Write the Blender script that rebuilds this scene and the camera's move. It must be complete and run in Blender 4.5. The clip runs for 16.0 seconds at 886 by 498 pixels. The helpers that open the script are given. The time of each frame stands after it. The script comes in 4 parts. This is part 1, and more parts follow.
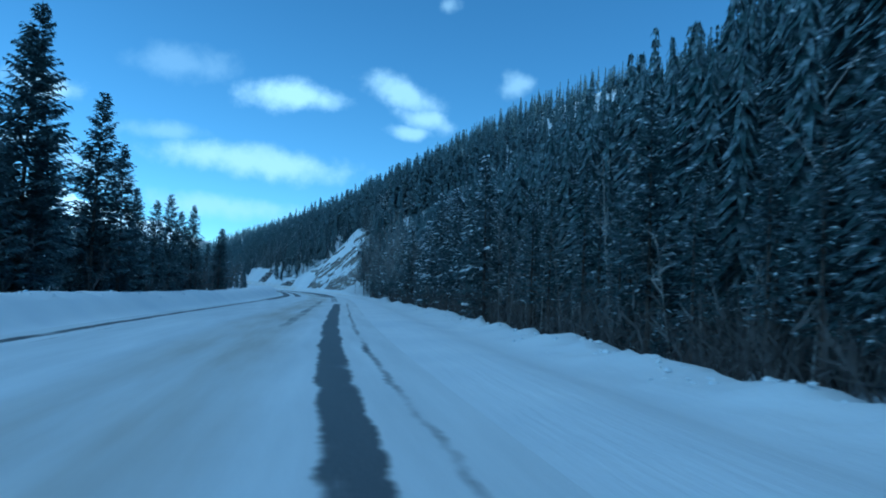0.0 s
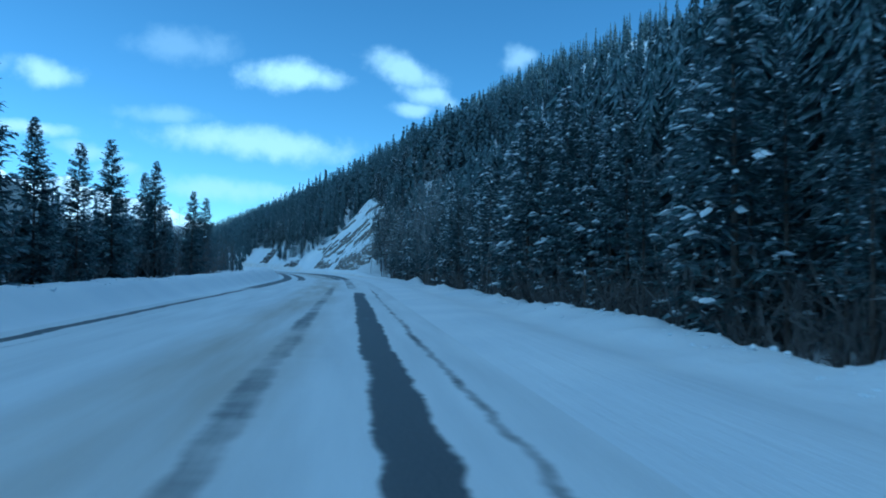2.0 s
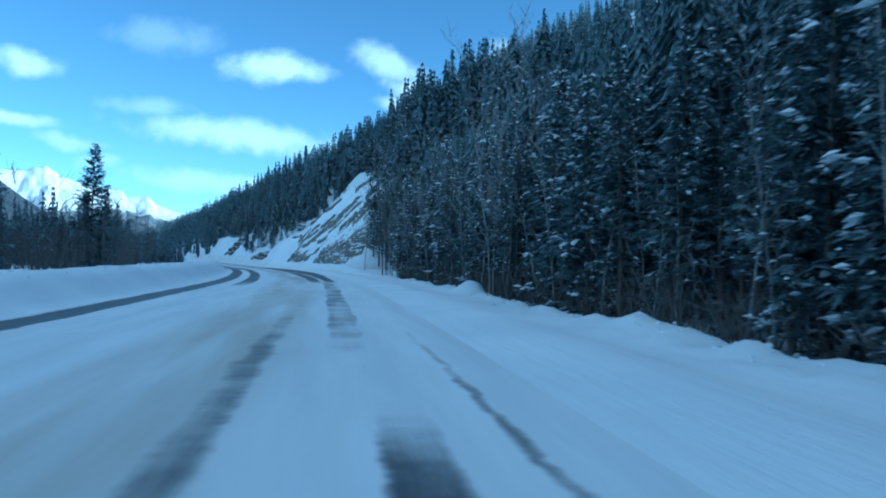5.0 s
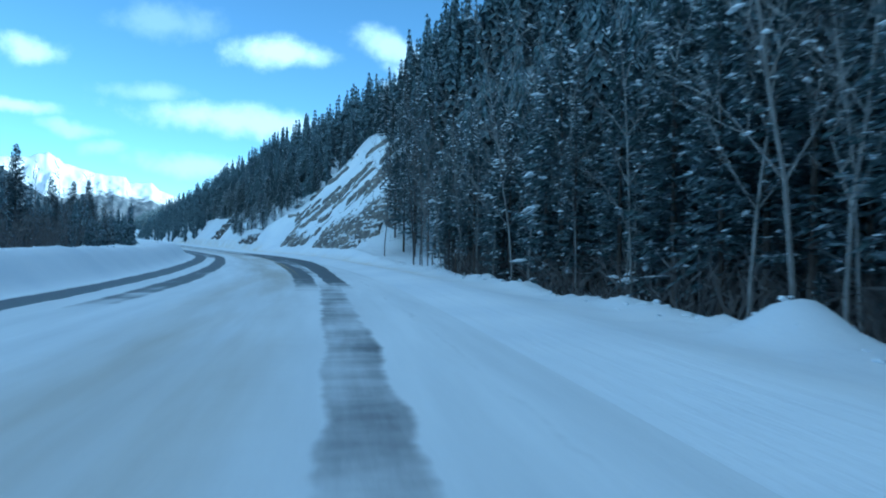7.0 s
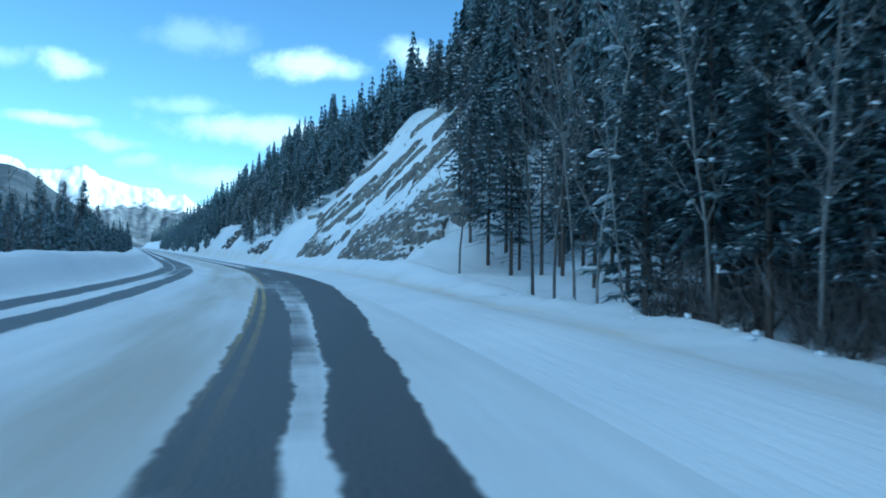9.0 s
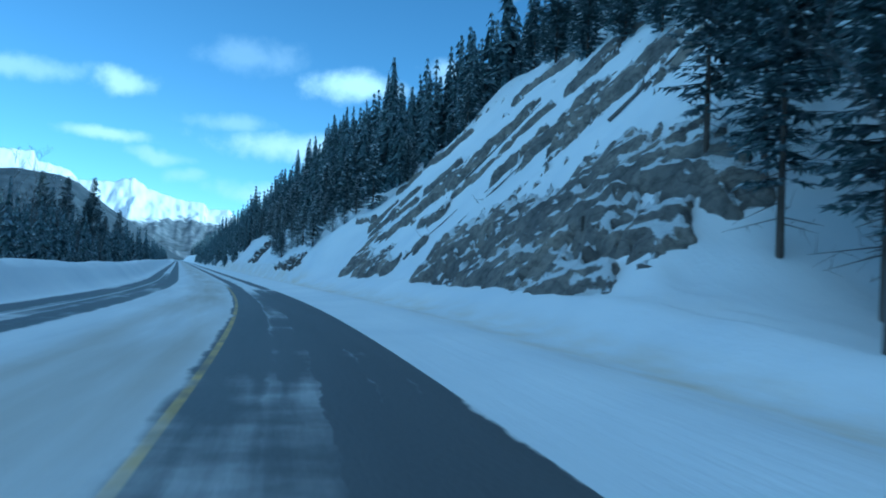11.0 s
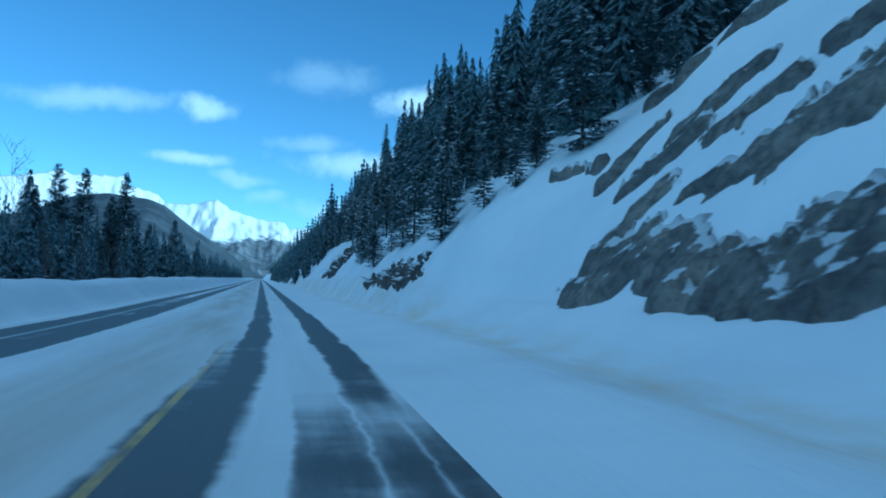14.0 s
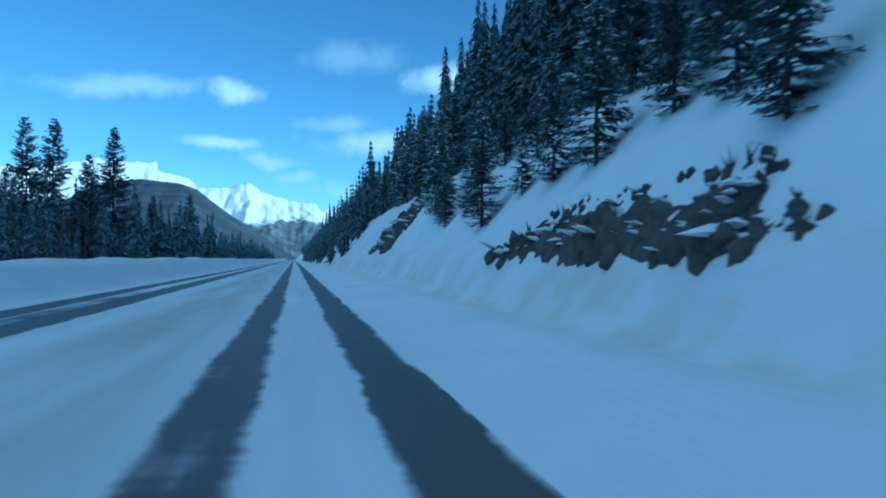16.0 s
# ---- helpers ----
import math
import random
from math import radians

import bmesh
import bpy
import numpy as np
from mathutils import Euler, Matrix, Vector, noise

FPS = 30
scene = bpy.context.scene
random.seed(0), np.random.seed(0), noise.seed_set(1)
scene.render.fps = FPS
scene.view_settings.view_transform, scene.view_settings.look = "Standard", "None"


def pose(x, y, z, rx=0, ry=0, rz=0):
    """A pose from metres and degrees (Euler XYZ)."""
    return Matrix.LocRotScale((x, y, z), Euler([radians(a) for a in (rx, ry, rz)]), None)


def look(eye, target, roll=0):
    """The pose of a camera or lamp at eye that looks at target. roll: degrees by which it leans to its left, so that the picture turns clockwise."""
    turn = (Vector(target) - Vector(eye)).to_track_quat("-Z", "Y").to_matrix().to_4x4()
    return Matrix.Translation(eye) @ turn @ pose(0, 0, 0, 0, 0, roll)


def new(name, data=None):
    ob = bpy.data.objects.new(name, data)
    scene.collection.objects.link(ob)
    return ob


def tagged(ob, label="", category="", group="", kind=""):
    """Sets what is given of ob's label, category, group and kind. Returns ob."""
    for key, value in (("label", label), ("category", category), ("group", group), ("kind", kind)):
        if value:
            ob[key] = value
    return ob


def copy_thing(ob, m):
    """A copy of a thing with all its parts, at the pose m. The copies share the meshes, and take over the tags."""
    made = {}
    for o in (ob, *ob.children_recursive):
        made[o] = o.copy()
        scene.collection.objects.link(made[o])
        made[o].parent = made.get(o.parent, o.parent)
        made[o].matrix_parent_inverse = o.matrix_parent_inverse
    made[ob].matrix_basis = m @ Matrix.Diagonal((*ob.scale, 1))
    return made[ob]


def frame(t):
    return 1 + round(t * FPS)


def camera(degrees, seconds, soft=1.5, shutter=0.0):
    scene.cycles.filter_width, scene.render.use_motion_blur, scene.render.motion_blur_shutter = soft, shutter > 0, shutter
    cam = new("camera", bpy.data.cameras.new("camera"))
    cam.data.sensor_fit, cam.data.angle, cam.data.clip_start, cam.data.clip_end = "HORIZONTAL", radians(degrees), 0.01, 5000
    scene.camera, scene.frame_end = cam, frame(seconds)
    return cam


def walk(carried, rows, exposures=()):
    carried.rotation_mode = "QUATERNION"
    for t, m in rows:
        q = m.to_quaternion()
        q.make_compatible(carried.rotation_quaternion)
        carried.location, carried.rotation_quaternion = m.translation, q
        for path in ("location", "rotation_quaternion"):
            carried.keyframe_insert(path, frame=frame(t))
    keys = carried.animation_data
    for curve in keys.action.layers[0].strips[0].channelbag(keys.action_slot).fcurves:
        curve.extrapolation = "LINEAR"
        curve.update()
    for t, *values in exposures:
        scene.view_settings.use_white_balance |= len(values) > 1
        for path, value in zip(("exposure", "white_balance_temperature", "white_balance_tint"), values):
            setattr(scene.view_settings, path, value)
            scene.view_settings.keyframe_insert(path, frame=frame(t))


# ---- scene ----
cam = camera(60.0, 16.0, soft=1.9, shutter=0.25)
EXPO = [(0.0, 0.14, 4050, -19), (3.0, 0.24, 4080, -18), (6.0, 0.56, 4300, -17), (9.0, 0.78, 4550, -16), (9.8, 0.78, 4550, -16), (11.6, 0.1, 4000, -20), (14.0, 0.06, 4000, -20), (16.0, 0.03, 4000, -20)]
# seconds, x, y, z, yaw, pitch, roll
PATH = [
    (0.0, 0.00, 0.00, 1.352, -0.00, 3.24, -2.34),
    (0.5, -0.79, 4.52, 1.358, 0.46, 3.13, -1.26),
    (1.0, -1.57, 9.04, 1.363, 0.41, 2.41, -0.65),
    (1.5, -2.33, 13.58, 1.365, 0.21, 2.05, -0.32),
    (2.0, -3.05, 18.17, 1.362, 0.56, 1.48, -0.71),
    (2.5, -3.71, 22.82, 1.355, 0.72, 1.24, -0.98),
    (3.0, -4.33, 27.52, 1.346, 0.12, 1.41, -0.93),
    (3.5, -4.96, 32.25, 1.338, -0.30, 1.44, -0.94),
    (4.0, -5.58, 36.99, 1.329, -0.55, 1.37, -0.98),
    (4.5, -6.21, 41.74, 1.321, -0.66, 1.24, -0.99),
    (5.0, -6.83, 46.49, 1.311, -0.63, 1.06, -0.96),
    (5.5, -7.44, 51.23, 1.297, -0.50, 0.87, -0.85),
    (6.0, -8.04, 55.96, 1.275, -0.27, 0.69, -0.62),
    (6.5, -8.73, 60.75, 1.243, -0.29, 0.01, -0.30),
    (7.0, -9.45, 65.55, 1.217, -0.32, -0.11, -0.61),
    (7.5, -10.15, 70.34, 1.197, 0.02, 0.29, -0.89),
    (8.0, -10.83, 75.09, 1.184, 0.65, 0.41, -0.96),
    (8.5, -11.51, 79.77, 1.179, 1.37, 0.43, -0.81),
    (9.0, -12.28, 84.39, 1.181, 1.89, 0.69, -0.64),
    (9.5, -13.17, 88.92, 1.193, 2.27, 1.16, -1.01),
    (10.0, -14.16, 93.33, 1.209, 2.94, 1.58, -1.53),
    (10.5, -15.22, 97.63, 1.223, 3.80, 1.95, -2.08),
    (11.0, -16.34, 101.83, 1.235, 4.76, 2.28, -2.57),
    (11.5, -17.52, 105.94, 1.246, 5.71, 2.56, -2.90),
    (12.0, -18.74, 109.98, 1.259, 6.57, 2.79, -2.95),
    (12.5, -20.00, 113.94, 1.283, 7.23, 2.98, -2.62),
    (13.0, -21.34, 117.84, 1.314, 8.27, 3.28, -2.54),
    (13.5, -22.65, 121.66, 1.341, 9.42, 3.35, -2.32),
    (14.0, -24.10, 125.47, 1.359, 10.47, 3.14, -1.51),
    (14.5, -25.62, 129.27, 1.369, 11.06, 2.89, -0.32),
    (15.0, -27.13, 133.04, 1.373, 11.26, 2.57, 0.16),
    (15.5, -28.65, 136.78, 1.375, 12.09, 2.14, -0.05),
    (16.0, -30.24, 140.53, 1.372, 12.86, 1.37, -0.01),
]
walk(cam, [(t, pose(x, y, z, 90 + pitch, roll, yaw)) for t, x, y, z, yaw, pitch, roll in PATH],
     exposures=EXPO)

# ---- sky, sun ----
SUN_EL, SUN_AZ = radians(19.0), radians(102.0)      # from the north (y), clockwise: low, beyond the wooded hill
world = bpy.data.worlds.new("sky")
scene.world = world
world.use_nodes = True


def sky_nodes(tree):
    n, l = tree.nodes, tree.links
    n.clear()

    def math_(op, a, b=None, c=None):
        x = n.new("ShaderNodeMath")
        x.operation = op
        for i, v in enumerate((a, b, c)):
            if v is None:
                continue
            if isinstance(v, (int, float)):
                x.inputs[i].default_value = v
            else:
                l.new(v, x.inputs[i])
        return x.outputs[0]

    sky = n.new("ShaderNodeTexSky")
    sky.sky_type = 'NISHITA'
    sky.sun_disc = False
    sky.sun_elevation, sky.sun_rotation = SUN_EL, SUN_AZ
    sky.altitude, sky.air_density, sky.dust_density, sky.ozone_density = 2200, 0.8, 0.0, 0.7
    geo = n.new("ShaderNodeTexCoord")
    sep = n.new("ShaderNodeSeparateXYZ")
    l.new(geo.outputs["Generated"], sep.inputs[0])
    az = math_('MULTIPLY', math_('ARCTAN2', math_('MULTIPLY', sep.outputs[0], -1.0), sep.outputs[1]), 57.2958)
    el = math_('MULTIPLY', math_('ARCSINE', sep.outputs[2]), 57.2958)
    warp = n.new("ShaderNodeTexNoise")
    warp.inputs["Scale"].default_value, warp.inputs["Detail"].default_value = 14.0, 5.0
    l.new(geo.outputs["Generated"], warp.inputs["Vector"])
    wsep = n.new("ShaderNodeSeparateXYZ")
    l.new(warp.outputs["Color"], wsep.inputs[0])
    fine = n.new("ShaderNodeTexNoise")
    fine.inputs["Scale"].default_value, fine.inputs["Detail"].default_value, fine.inputs["Roughness"].default_value = 34.0, 6.0, 0.6
    l.new(geo.outputs["Generated"], fine.inputs["Vector"])
    azw = math_('ADD', az, math_('MULTIPLY', math_('SUBTRACT', wsep.outputs[0], 0.5), 3.8))
    elw = math_('ADD', el, math_('MULTIPLY', math_('SUBTRACT', wsep.outputs[1], 0.5), 1.6))
    total = None
    # azimuth to the left of y, elevation, half width, half height, tilt, strength
    for a, e, ra, re, tilt, k in (
            (12.2, 13.8, 4.4, 1.35, 0.0, 0.95), (14.0, 8.8, 8.4, 1.35, 0.05, 0.8), (3.6, 14.6, 2.9, 1.5, 0.3, 0.75),
            (1.9, 12.9, 2.6, 1.0, 0.3, 0.75), (3.0, 11.9, 1.5, 0.7, 0.0, 0.7), (-4.7, 15.4, 1.4, 1.2, 0.0, 0.5), (28.2, 12.5, 2.6, 1.05, 0.0, 0.85),
            (28.9, 8.7, 3.4, 0.6, 0.03, 0.8), (25.4, 7.7, 2.4, 0.55, 0.1, 0.5), (20.5, 10.4, 3.6, 0.75, 0.0, 0.38), (19.4, 15.2, 4.6, 1.4, -0.05, 0.26),
            (16.0, 5.4, 6.5, 1.0, 0.06, 0.55), (35.5, 12.5, 6.4, 1.0, -0.02, 0.5), (23.3, 6.4, 1.5, 0.6, 0.0, 0.35), (0.6, 21.0, 1.4, 0.7, 0.0, 0.4),
            # clouds out of view, overhead and behind, added to brighten the shaded snow
            (52.0, 12.0, 9.0, 2.2, 0.0, 0.8), (75.0, 22.0, 12.0, 4.0, 0.05, 0.8), (95.0, 12.0, 14.0, 2.5, 0.0, 0.8), (120.0, 28.0, 14.0, 5.0, 0.0, 0.8),
            (150.0, 18.0, 16.0, 4.0, 0.0, 0.8), (175.0, 38.0, 26.0, 9.0, 0.0, 0.9), (60.0, 50.0, 34.0, 10.0, 0.1, 0.85), (-140.0, 32.0, 20.0, 7.0, 0.1, 0.85), (130.0, 58.0, 46.0, 11.0, 0.0, 0.85),
            (-30.0, 62.0, 60.0, 10.0, 0.0, 0.8), (-130.0, 60.0, 50.0, 11.0, 0.0, 0.85), (20.0, 40.0, 16.0, 5.0, 0.1, 0.7), (90.0, 72.0, 70.0, 9.0, 0.0, 0.9), (-80.0, 74.0, 70.0, 9.0, 0.0, 0.9), (100.0, 38.0, 22.0, 6.0, 0.05, 0.85),
            (178.0, 30.0, 70.0, 13.0, 0.0, 0.95), (110.0, 48.0, 50.0, 10.0, 0.0, 0.95), (-150.0, 48.0, 50.0, 10.0, 0.0, 0.95), (85.0, 32.0, 22.0, 7.0, 0.0, 0.95)):
        dx = math_('SUBTRACT', azw, a)
        dy = math_('ADD', math_('SUBTRACT', elw, e), math_('MULTIPLY', dx, -tilt))
        x = math_('DIVIDE', dx, ra)
        y = math_('DIVIDE', dy, re)
        d = math_('SQRT', math_('ADD', math_('MULTIPLY', x, x), math_('MULTIPLY', y, y)))
        m = n.new("ShaderNodeMapRange")
        m.interpolation_type = 'SMOOTHSTEP'
        for i, v in enumerate((1.15, 0.15, 0.0, k)):
            m.inputs[i + 1].default_value = v
        l.new(math_('ADD', d, math_('MULTIPLY', math_('SUBTRACT', fine.outputs[0], 0.5), 1.1)), m.inputs[0])
        total = m.outputs[0] if total is None else math_('MAXIMUM', total, m.outputs[0])
    bg = n.new("ShaderNodeBackground")
    bg.inputs["Strength"].default_value = 0.13
    l.new(sky.outputs[0], bg.inputs["Color"])
    cl = n.new("ShaderNodeBackground")
    cl.inputs["Color"].default_value = (0.92, 0.95, 1.0, 1)
    cl.inputs["Strength"].default_value = 0.86
    mix = n.new("ShaderNodeMixShader")
    l.new(total, mix.inputs[0])
    l.new(bg.outputs[0], mix.inputs[1])
    l.new(cl.outputs[0], mix.inputs[2])
    out = n.new("ShaderNodeOutputWorld")
    l.new(mix.outputs[0], out.inputs[0])


sky_nodes(world.node_tree)
sun = new("sun", bpy.data.lights.new("sun", 'SUN'))
sun.data.energy, sun.data.angle, sun.data.color = 4.0, radians(0.5), (1.0, 0.93, 0.84)
SUN_WAY = Vector((math.sin(SUN_AZ) * math.cos(SUN_EL), math.cos(SUN_AZ) * math.cos(SUN_EL), math.sin(SUN_EL)))
sun.matrix_world = look(SUN_WAY * 400, (0, 0, 0))

# ---- materials ----
def material(name, rough=0.8, spec=0.3):
    m = bpy.data.materials.new(name)
    m.use_nodes = True
    b = m.node_tree.nodes["Principled BSDF"]
    b.inputs["Roughness"].default_value = rough
    b.inputs["Specular IOR Level"].default_value = spec
    return m, m.node_tree.nodes, m.node_tree.links, b


def noise_node(n, l, vec, scale, detail=5.0, rough=0.55):
    t = n.new("ShaderNodeTexNoise")
    t.inputs["Scale"].default_value, t.inputs["Detail"].default_value, t.inputs["Roughness"].default_value = scale, detail, rough
    if vec is not None:
        l.new(vec, t.inputs["Vector"])
    return t.outputs[0]


def colour_noise(n, l, vec, scale):
    t = n.new("ShaderNodeTexNoise")
    t.inputs["Scale"].default_value, t.inputs["Detail"].default_value = scale, 4.0
    l.new(vec, t.inputs["Vector"])
    return t.outputs[1]


def ramp(n, l, fac, stops):
    r = n.new("ShaderNodeValToRGB")
    while len(r.color_ramp.elements) < len(stops):
        r.color_ramp.elements.new(0.5)
    for e, (p, c) in zip(r.color_ramp.elements, stops):
        e.position, e.color = p, (*c, 1)
    l.new(fac, r.inputs[0])
    return r.outputs[0]


def bump(n, l, b, height, strength, dist):
    x = n.new("ShaderNodeBump")
    x.inputs["Strength"].default_value, x.inputs["Distance"].default_value = strength, dist
    l.new(height, x.inputs["Height"])
    l.new(x.outputs[0], b.inputs["Normal"])


def mixc(n, l, fac, a, b, kind='MIX'):
    m = n.new("ShaderNodeMix")
    m.data_type, m.blend_type = 'RGBA', kind
    for sock, v in ((m.inputs[0], fac), (m.inputs[6], a), (m.inputs[7], b)):
        if isinstance(v, tuple):
            sock.default_value = (*v, 1)
        elif isinstance(v, (int, float)):
            sock.default_value = v
        else:
            l.new(v, sock)
    return m.outputs[2]


def nmath(n, l, op, a, b=None, clamp=False):
    x = n.new("ShaderNodeMath")
    x.operation, x.use_clamp = op, clamp
    for i, v in enumerate((a, b)):
        if v is None:
            continue
        if isinstance(v, (int, float)):
            x.inputs[i].default_value = v
        else:
            l.new(v, x.inputs[i])
    return x.outputs[0]


def band(n, l, val, lo, hi, soft):
    """1 between lo and hi, falling to 0 over soft."""
    a = n.new("ShaderNodeMapRange")
    a.interpolation_type = 'SMOOTHSTEP'
    l.new(val, a.inputs[0])
    a.inputs[1].default_value, a.inputs[2].default_value = lo - soft, lo + soft
    b = n.new("ShaderNodeMapRange")
    b.interpolation_type = 'SMOOTHSTEP'
    l.new(val, b.inputs[0])
    b.inputs[1].default_value, b.inputs[2].default_value = hi + soft, hi - soft
    return nmath(n, l, 'MULTIPLY', a.outputs[0], b.outputs[0])


def make_snow():
    m, n, l, b = material("snow", 0.75, 0.25)
    pos = n.new("ShaderNodeNewGeometry").outputs["Position"]
    uv = n.new("ShaderNodeUVMap")
    uv.uv_map = "road"
    sep = n.new("ShaderNodeSeparateXYZ")
    l.new(uv.outputs[0], sep.inputs[0])
    big = noise_node(n, l, pos, 0.35, 4)
    mid = noise_node(n, l, pos, 2.2, 6)
    col = ramp(n, l, big, [(0.3, (0.76, 0.79, 0.83)), (0.7, (0.86, 0.88, 0.9))])
    # sand thrown up by ploughs along the foot of the right-hand bank
    dirt = nmath(n, l, 'MULTIPLY', band(n, l, sep.outputs[1], 3.1, 4.1, 0.5), band(n, l, sep.outputs[0], 92, 240, 12))
    blot = n.new("ShaderNodeMapping")
    blot.inputs["Scale"].default_value = (0.4, 1.0, 1.0)
    l.new(uv.outputs[0], blot.inputs[0])
    flow = n.new("ShaderNodeMapping")
    flow.inputs["Scale"].default_value = (0.1, 1.0, 1.0)
    l.new(uv.outputs[0], flow.inputs[0])
    dirt = nmath(n, l, 'MULTIPLY', dirt, ramp(n, l, noise_node(n, l, blot.outputs[0], 2.0, 4), [(0.4, (0.12,) * 3), (0.72, (0.85,) * 3)]))
    col = mixc(n, l, nmath(n, l, 'MULTIPLY', dirt, 0.75), col, (0.62, 0.53, 0.36))
    l.new(col, b.inputs["Base Color"])
    mp = n.new("ShaderNodeMapping")
    mp.inputs["Scale"].default_value = (0.05, 1.0, 1.0)
    l.new(uv.outputs[0], mp.inputs[0])
    rut = nmath(n, l, 'MULTIPLY', noise_node(n, l, mp.outputs[0], 5.0, 4, 0.6), band(n, l, sep.outputs[1], 1.6, 3.4, 0.4))
    h = nmath(n, l, 'ADD', nmath(n, l, 'MULTIPLY', noise_node(n, l, flow.outputs[0], 1.6, 5), 0.6), nmath(n, l, 'MULTIPLY', noise_node(n, l, pos, 14, 4), 0.15))
    h = nmath(n, l, 'ADD', h, nmath(n, l, 'MULTIPLY', rut, 0.45))
    bump(n, l, b, h, 0.45, 0.09)
    return m


def make_road():
    m, n, l, b = material("snowy_asphalt", 0.7, 0.4)
    uv = n.new("ShaderNodeUVMap")
    uv.uv_map = "road"
    sep = n.new("ShaderNodeSeparateXYZ")
    l.new(uv.outputs[0], sep.inputs[0])
    s, u = sep.outputs[0], sep.outputs[1]
    # drift streaks lie across the lane, so the noise is drawn out along u
    mp = n.new("ShaderNodeMapping")
    mp.inputs["Scale"].default_value = (1.0, 0.28, 1.0)
    l.new(uv.outputs[0], mp.inputs[0])
    drift = noise_node(n, l, mp.outputs[0], 0.62, 7, 0.66)
    mp2 = n.new("ShaderNodeMapping")
    mp2.inputs["Scale"].default_value = (0.12, 1.0, 1.0)
    l.new(uv.outputs[0], mp2.inputs[0])
    along = noise_node(n, l, mp2.outputs[0], 1.4, 5, 0.55)
    grain = noise_node(n, l, uv.outputs[0], 22.0, 5, 0.6)
    wob = nmath(n, l, 'ADD', u, nmath(n, l, 'MULTIPLY', nmath(n, l, 'SUBTRACT', noise_node(n, l, uv.outputs[0], 0.4, 5, 0.6), 0.5), 0.34))
    mp3 = n.new("ShaderNodeMapping")
    mp3.inputs["Scale"].default_value = (1.0, 0.12, 1.0)
    l.new(uv.outputs[0], mp3.inputs[0])
    wob = nmath(n, l, 'ADD', wob, nmath(n, l, 'MULTIPLY', nmath(n, l, 'SUBTRACT', noise_node(n, l, mp3.outputs[0], 1.3, 8, 0.8), 0.5), 0.34))
    bare = None
    # lateral span, softness, span along the road, softness, strength
    for lo, hi, so, s0, s1, ss, k in (
            (0.1, 0.7, 0.14, -80, 52, 4, 0.84), (-0.3, 0.45, 0.12, 54, 88, 6, 0.52), 
            (1.2, 1.98, 0.2, 133, 600, 6, 0.95), (-1.0, -0.2, 0.12, 84, 106, 10, 1.0), (-0.85, 0.15, 0.16, 104, 138, 16, 1.0),
            (-0.5, 0.25, 0.22, 128, 600, 14, 0.82), (-1.45, -0.9, 0.2, 16, 66, 10, 0.52), (0.05, 0.75, 0.2, 104, 132, 8, 0.74), (-0.4, 1.0, 0.2, 97, 131, 5, 0.6), (-0.35, 0.2, 0.2, 88, 104, 5, 0.56),
            # groove at the ploughed edge: its dark shading painted as thin asphalt strips
            (1.12, 1.34, 0.16, -80, 60, 10, 0.62), (1.2, 1.36, 0.14, 60, 104, 10, 0.45),
            (-6.5, -6.1, 0.12, -80, 58, 10, 0.75), (-5.8, -5.6, 0.1, -80, 50, 10, 0.42),
            (-6.8, -5.8, 0.16, 56, 130, 8, 0.95), (-5.1, -4.2, 0.2, 78, 130, 10, 0.85), (-6.6, -5.75, 0.16, 128, 600, 8, 1.0), (-5.1, -4.1, 0.14, 128, 600, 8, 0.95), (-6.0, -4.9, 0.2, 112, 166, 12, 0.7)):
        v = nmath(n, l, 'MULTIPLY', nmath(n, l, 'MULTIPLY', band(n, l, wob, lo, hi, so), band(n, l, s, s0, s1, ss)), k)
        bare = v if bare is None else nmath(n, l, 'MAXIMUM', bare, v)
    turn = n.new("ShaderNodeMapRange")
    turn.interpolation_type = 'SMOOTHSTEP'
    l.new(s, turn.inputs[0])
    turn.inputs[1].default_value, turn.inputs[2].default_value = 86.0, 112.0
    for lo, hi, shift in ((0.03, 0.72, 0.55), (0.2, 0.72, 1.0), (0.3, 0.76, 1.35)):
        w2 = nmath(n, l, 'SUBTRACT', wob, nmath(n, l, 'MULTIPLY', turn.outputs[0], shift))
        v = nmath(n, l, 'MULTIPLY', band(n, l, w2, lo, hi, 0.1), band(n, l, s, 84, 133, 7))
        bare = nmath(n, l, 'MAXIMUM', bare, v)
    cover = nmath(n, l, 'ADD', nmath(n, l, 'MULTIPLY', nmath(n, l, 'SUBTRACT', drift, 0.5), 1.5), nmath(n, l, 'MULTIPLY', nmath(n, l, 'SUBTRACT', along, 0.5), 1.3))
    bare = nmath(n, l, 'ADD', nmath(n, l, 'MULTIPLY', bare, 1.15), nmath(n, l, 'MULTIPLY', cover, nmath(n, l, 'MULTIPLY', bare, 1.0)))
    edge = n.new("ShaderNodeMapRange")
    edge.interpolation_type = 'SMOOTHSTEP'
    l.new(bare, edge.inputs[0])
    edge.inputs[1].default_value, edge.inputs[2].default_value = 0.38, 0.84
    bare = edge.outputs[0]
    tar = ramp(n, l, grain, [(0.3, (0.035, 0.037, 0.04)), (0.7, (0.075, 0.077, 0.08))])
    tar = mixc(n, l, nmath(n, l, 'MULTIPLY', along, 0.22), tar, (0.3, 0.31, 0.32))
    # double yellow line and the white edge line
    yel = nmath(n, l, 'ADD', band(n, l, u, -0.98, -0.88, 0.015), band(n, l, u, -0.76, -0.66, 0.015), True)
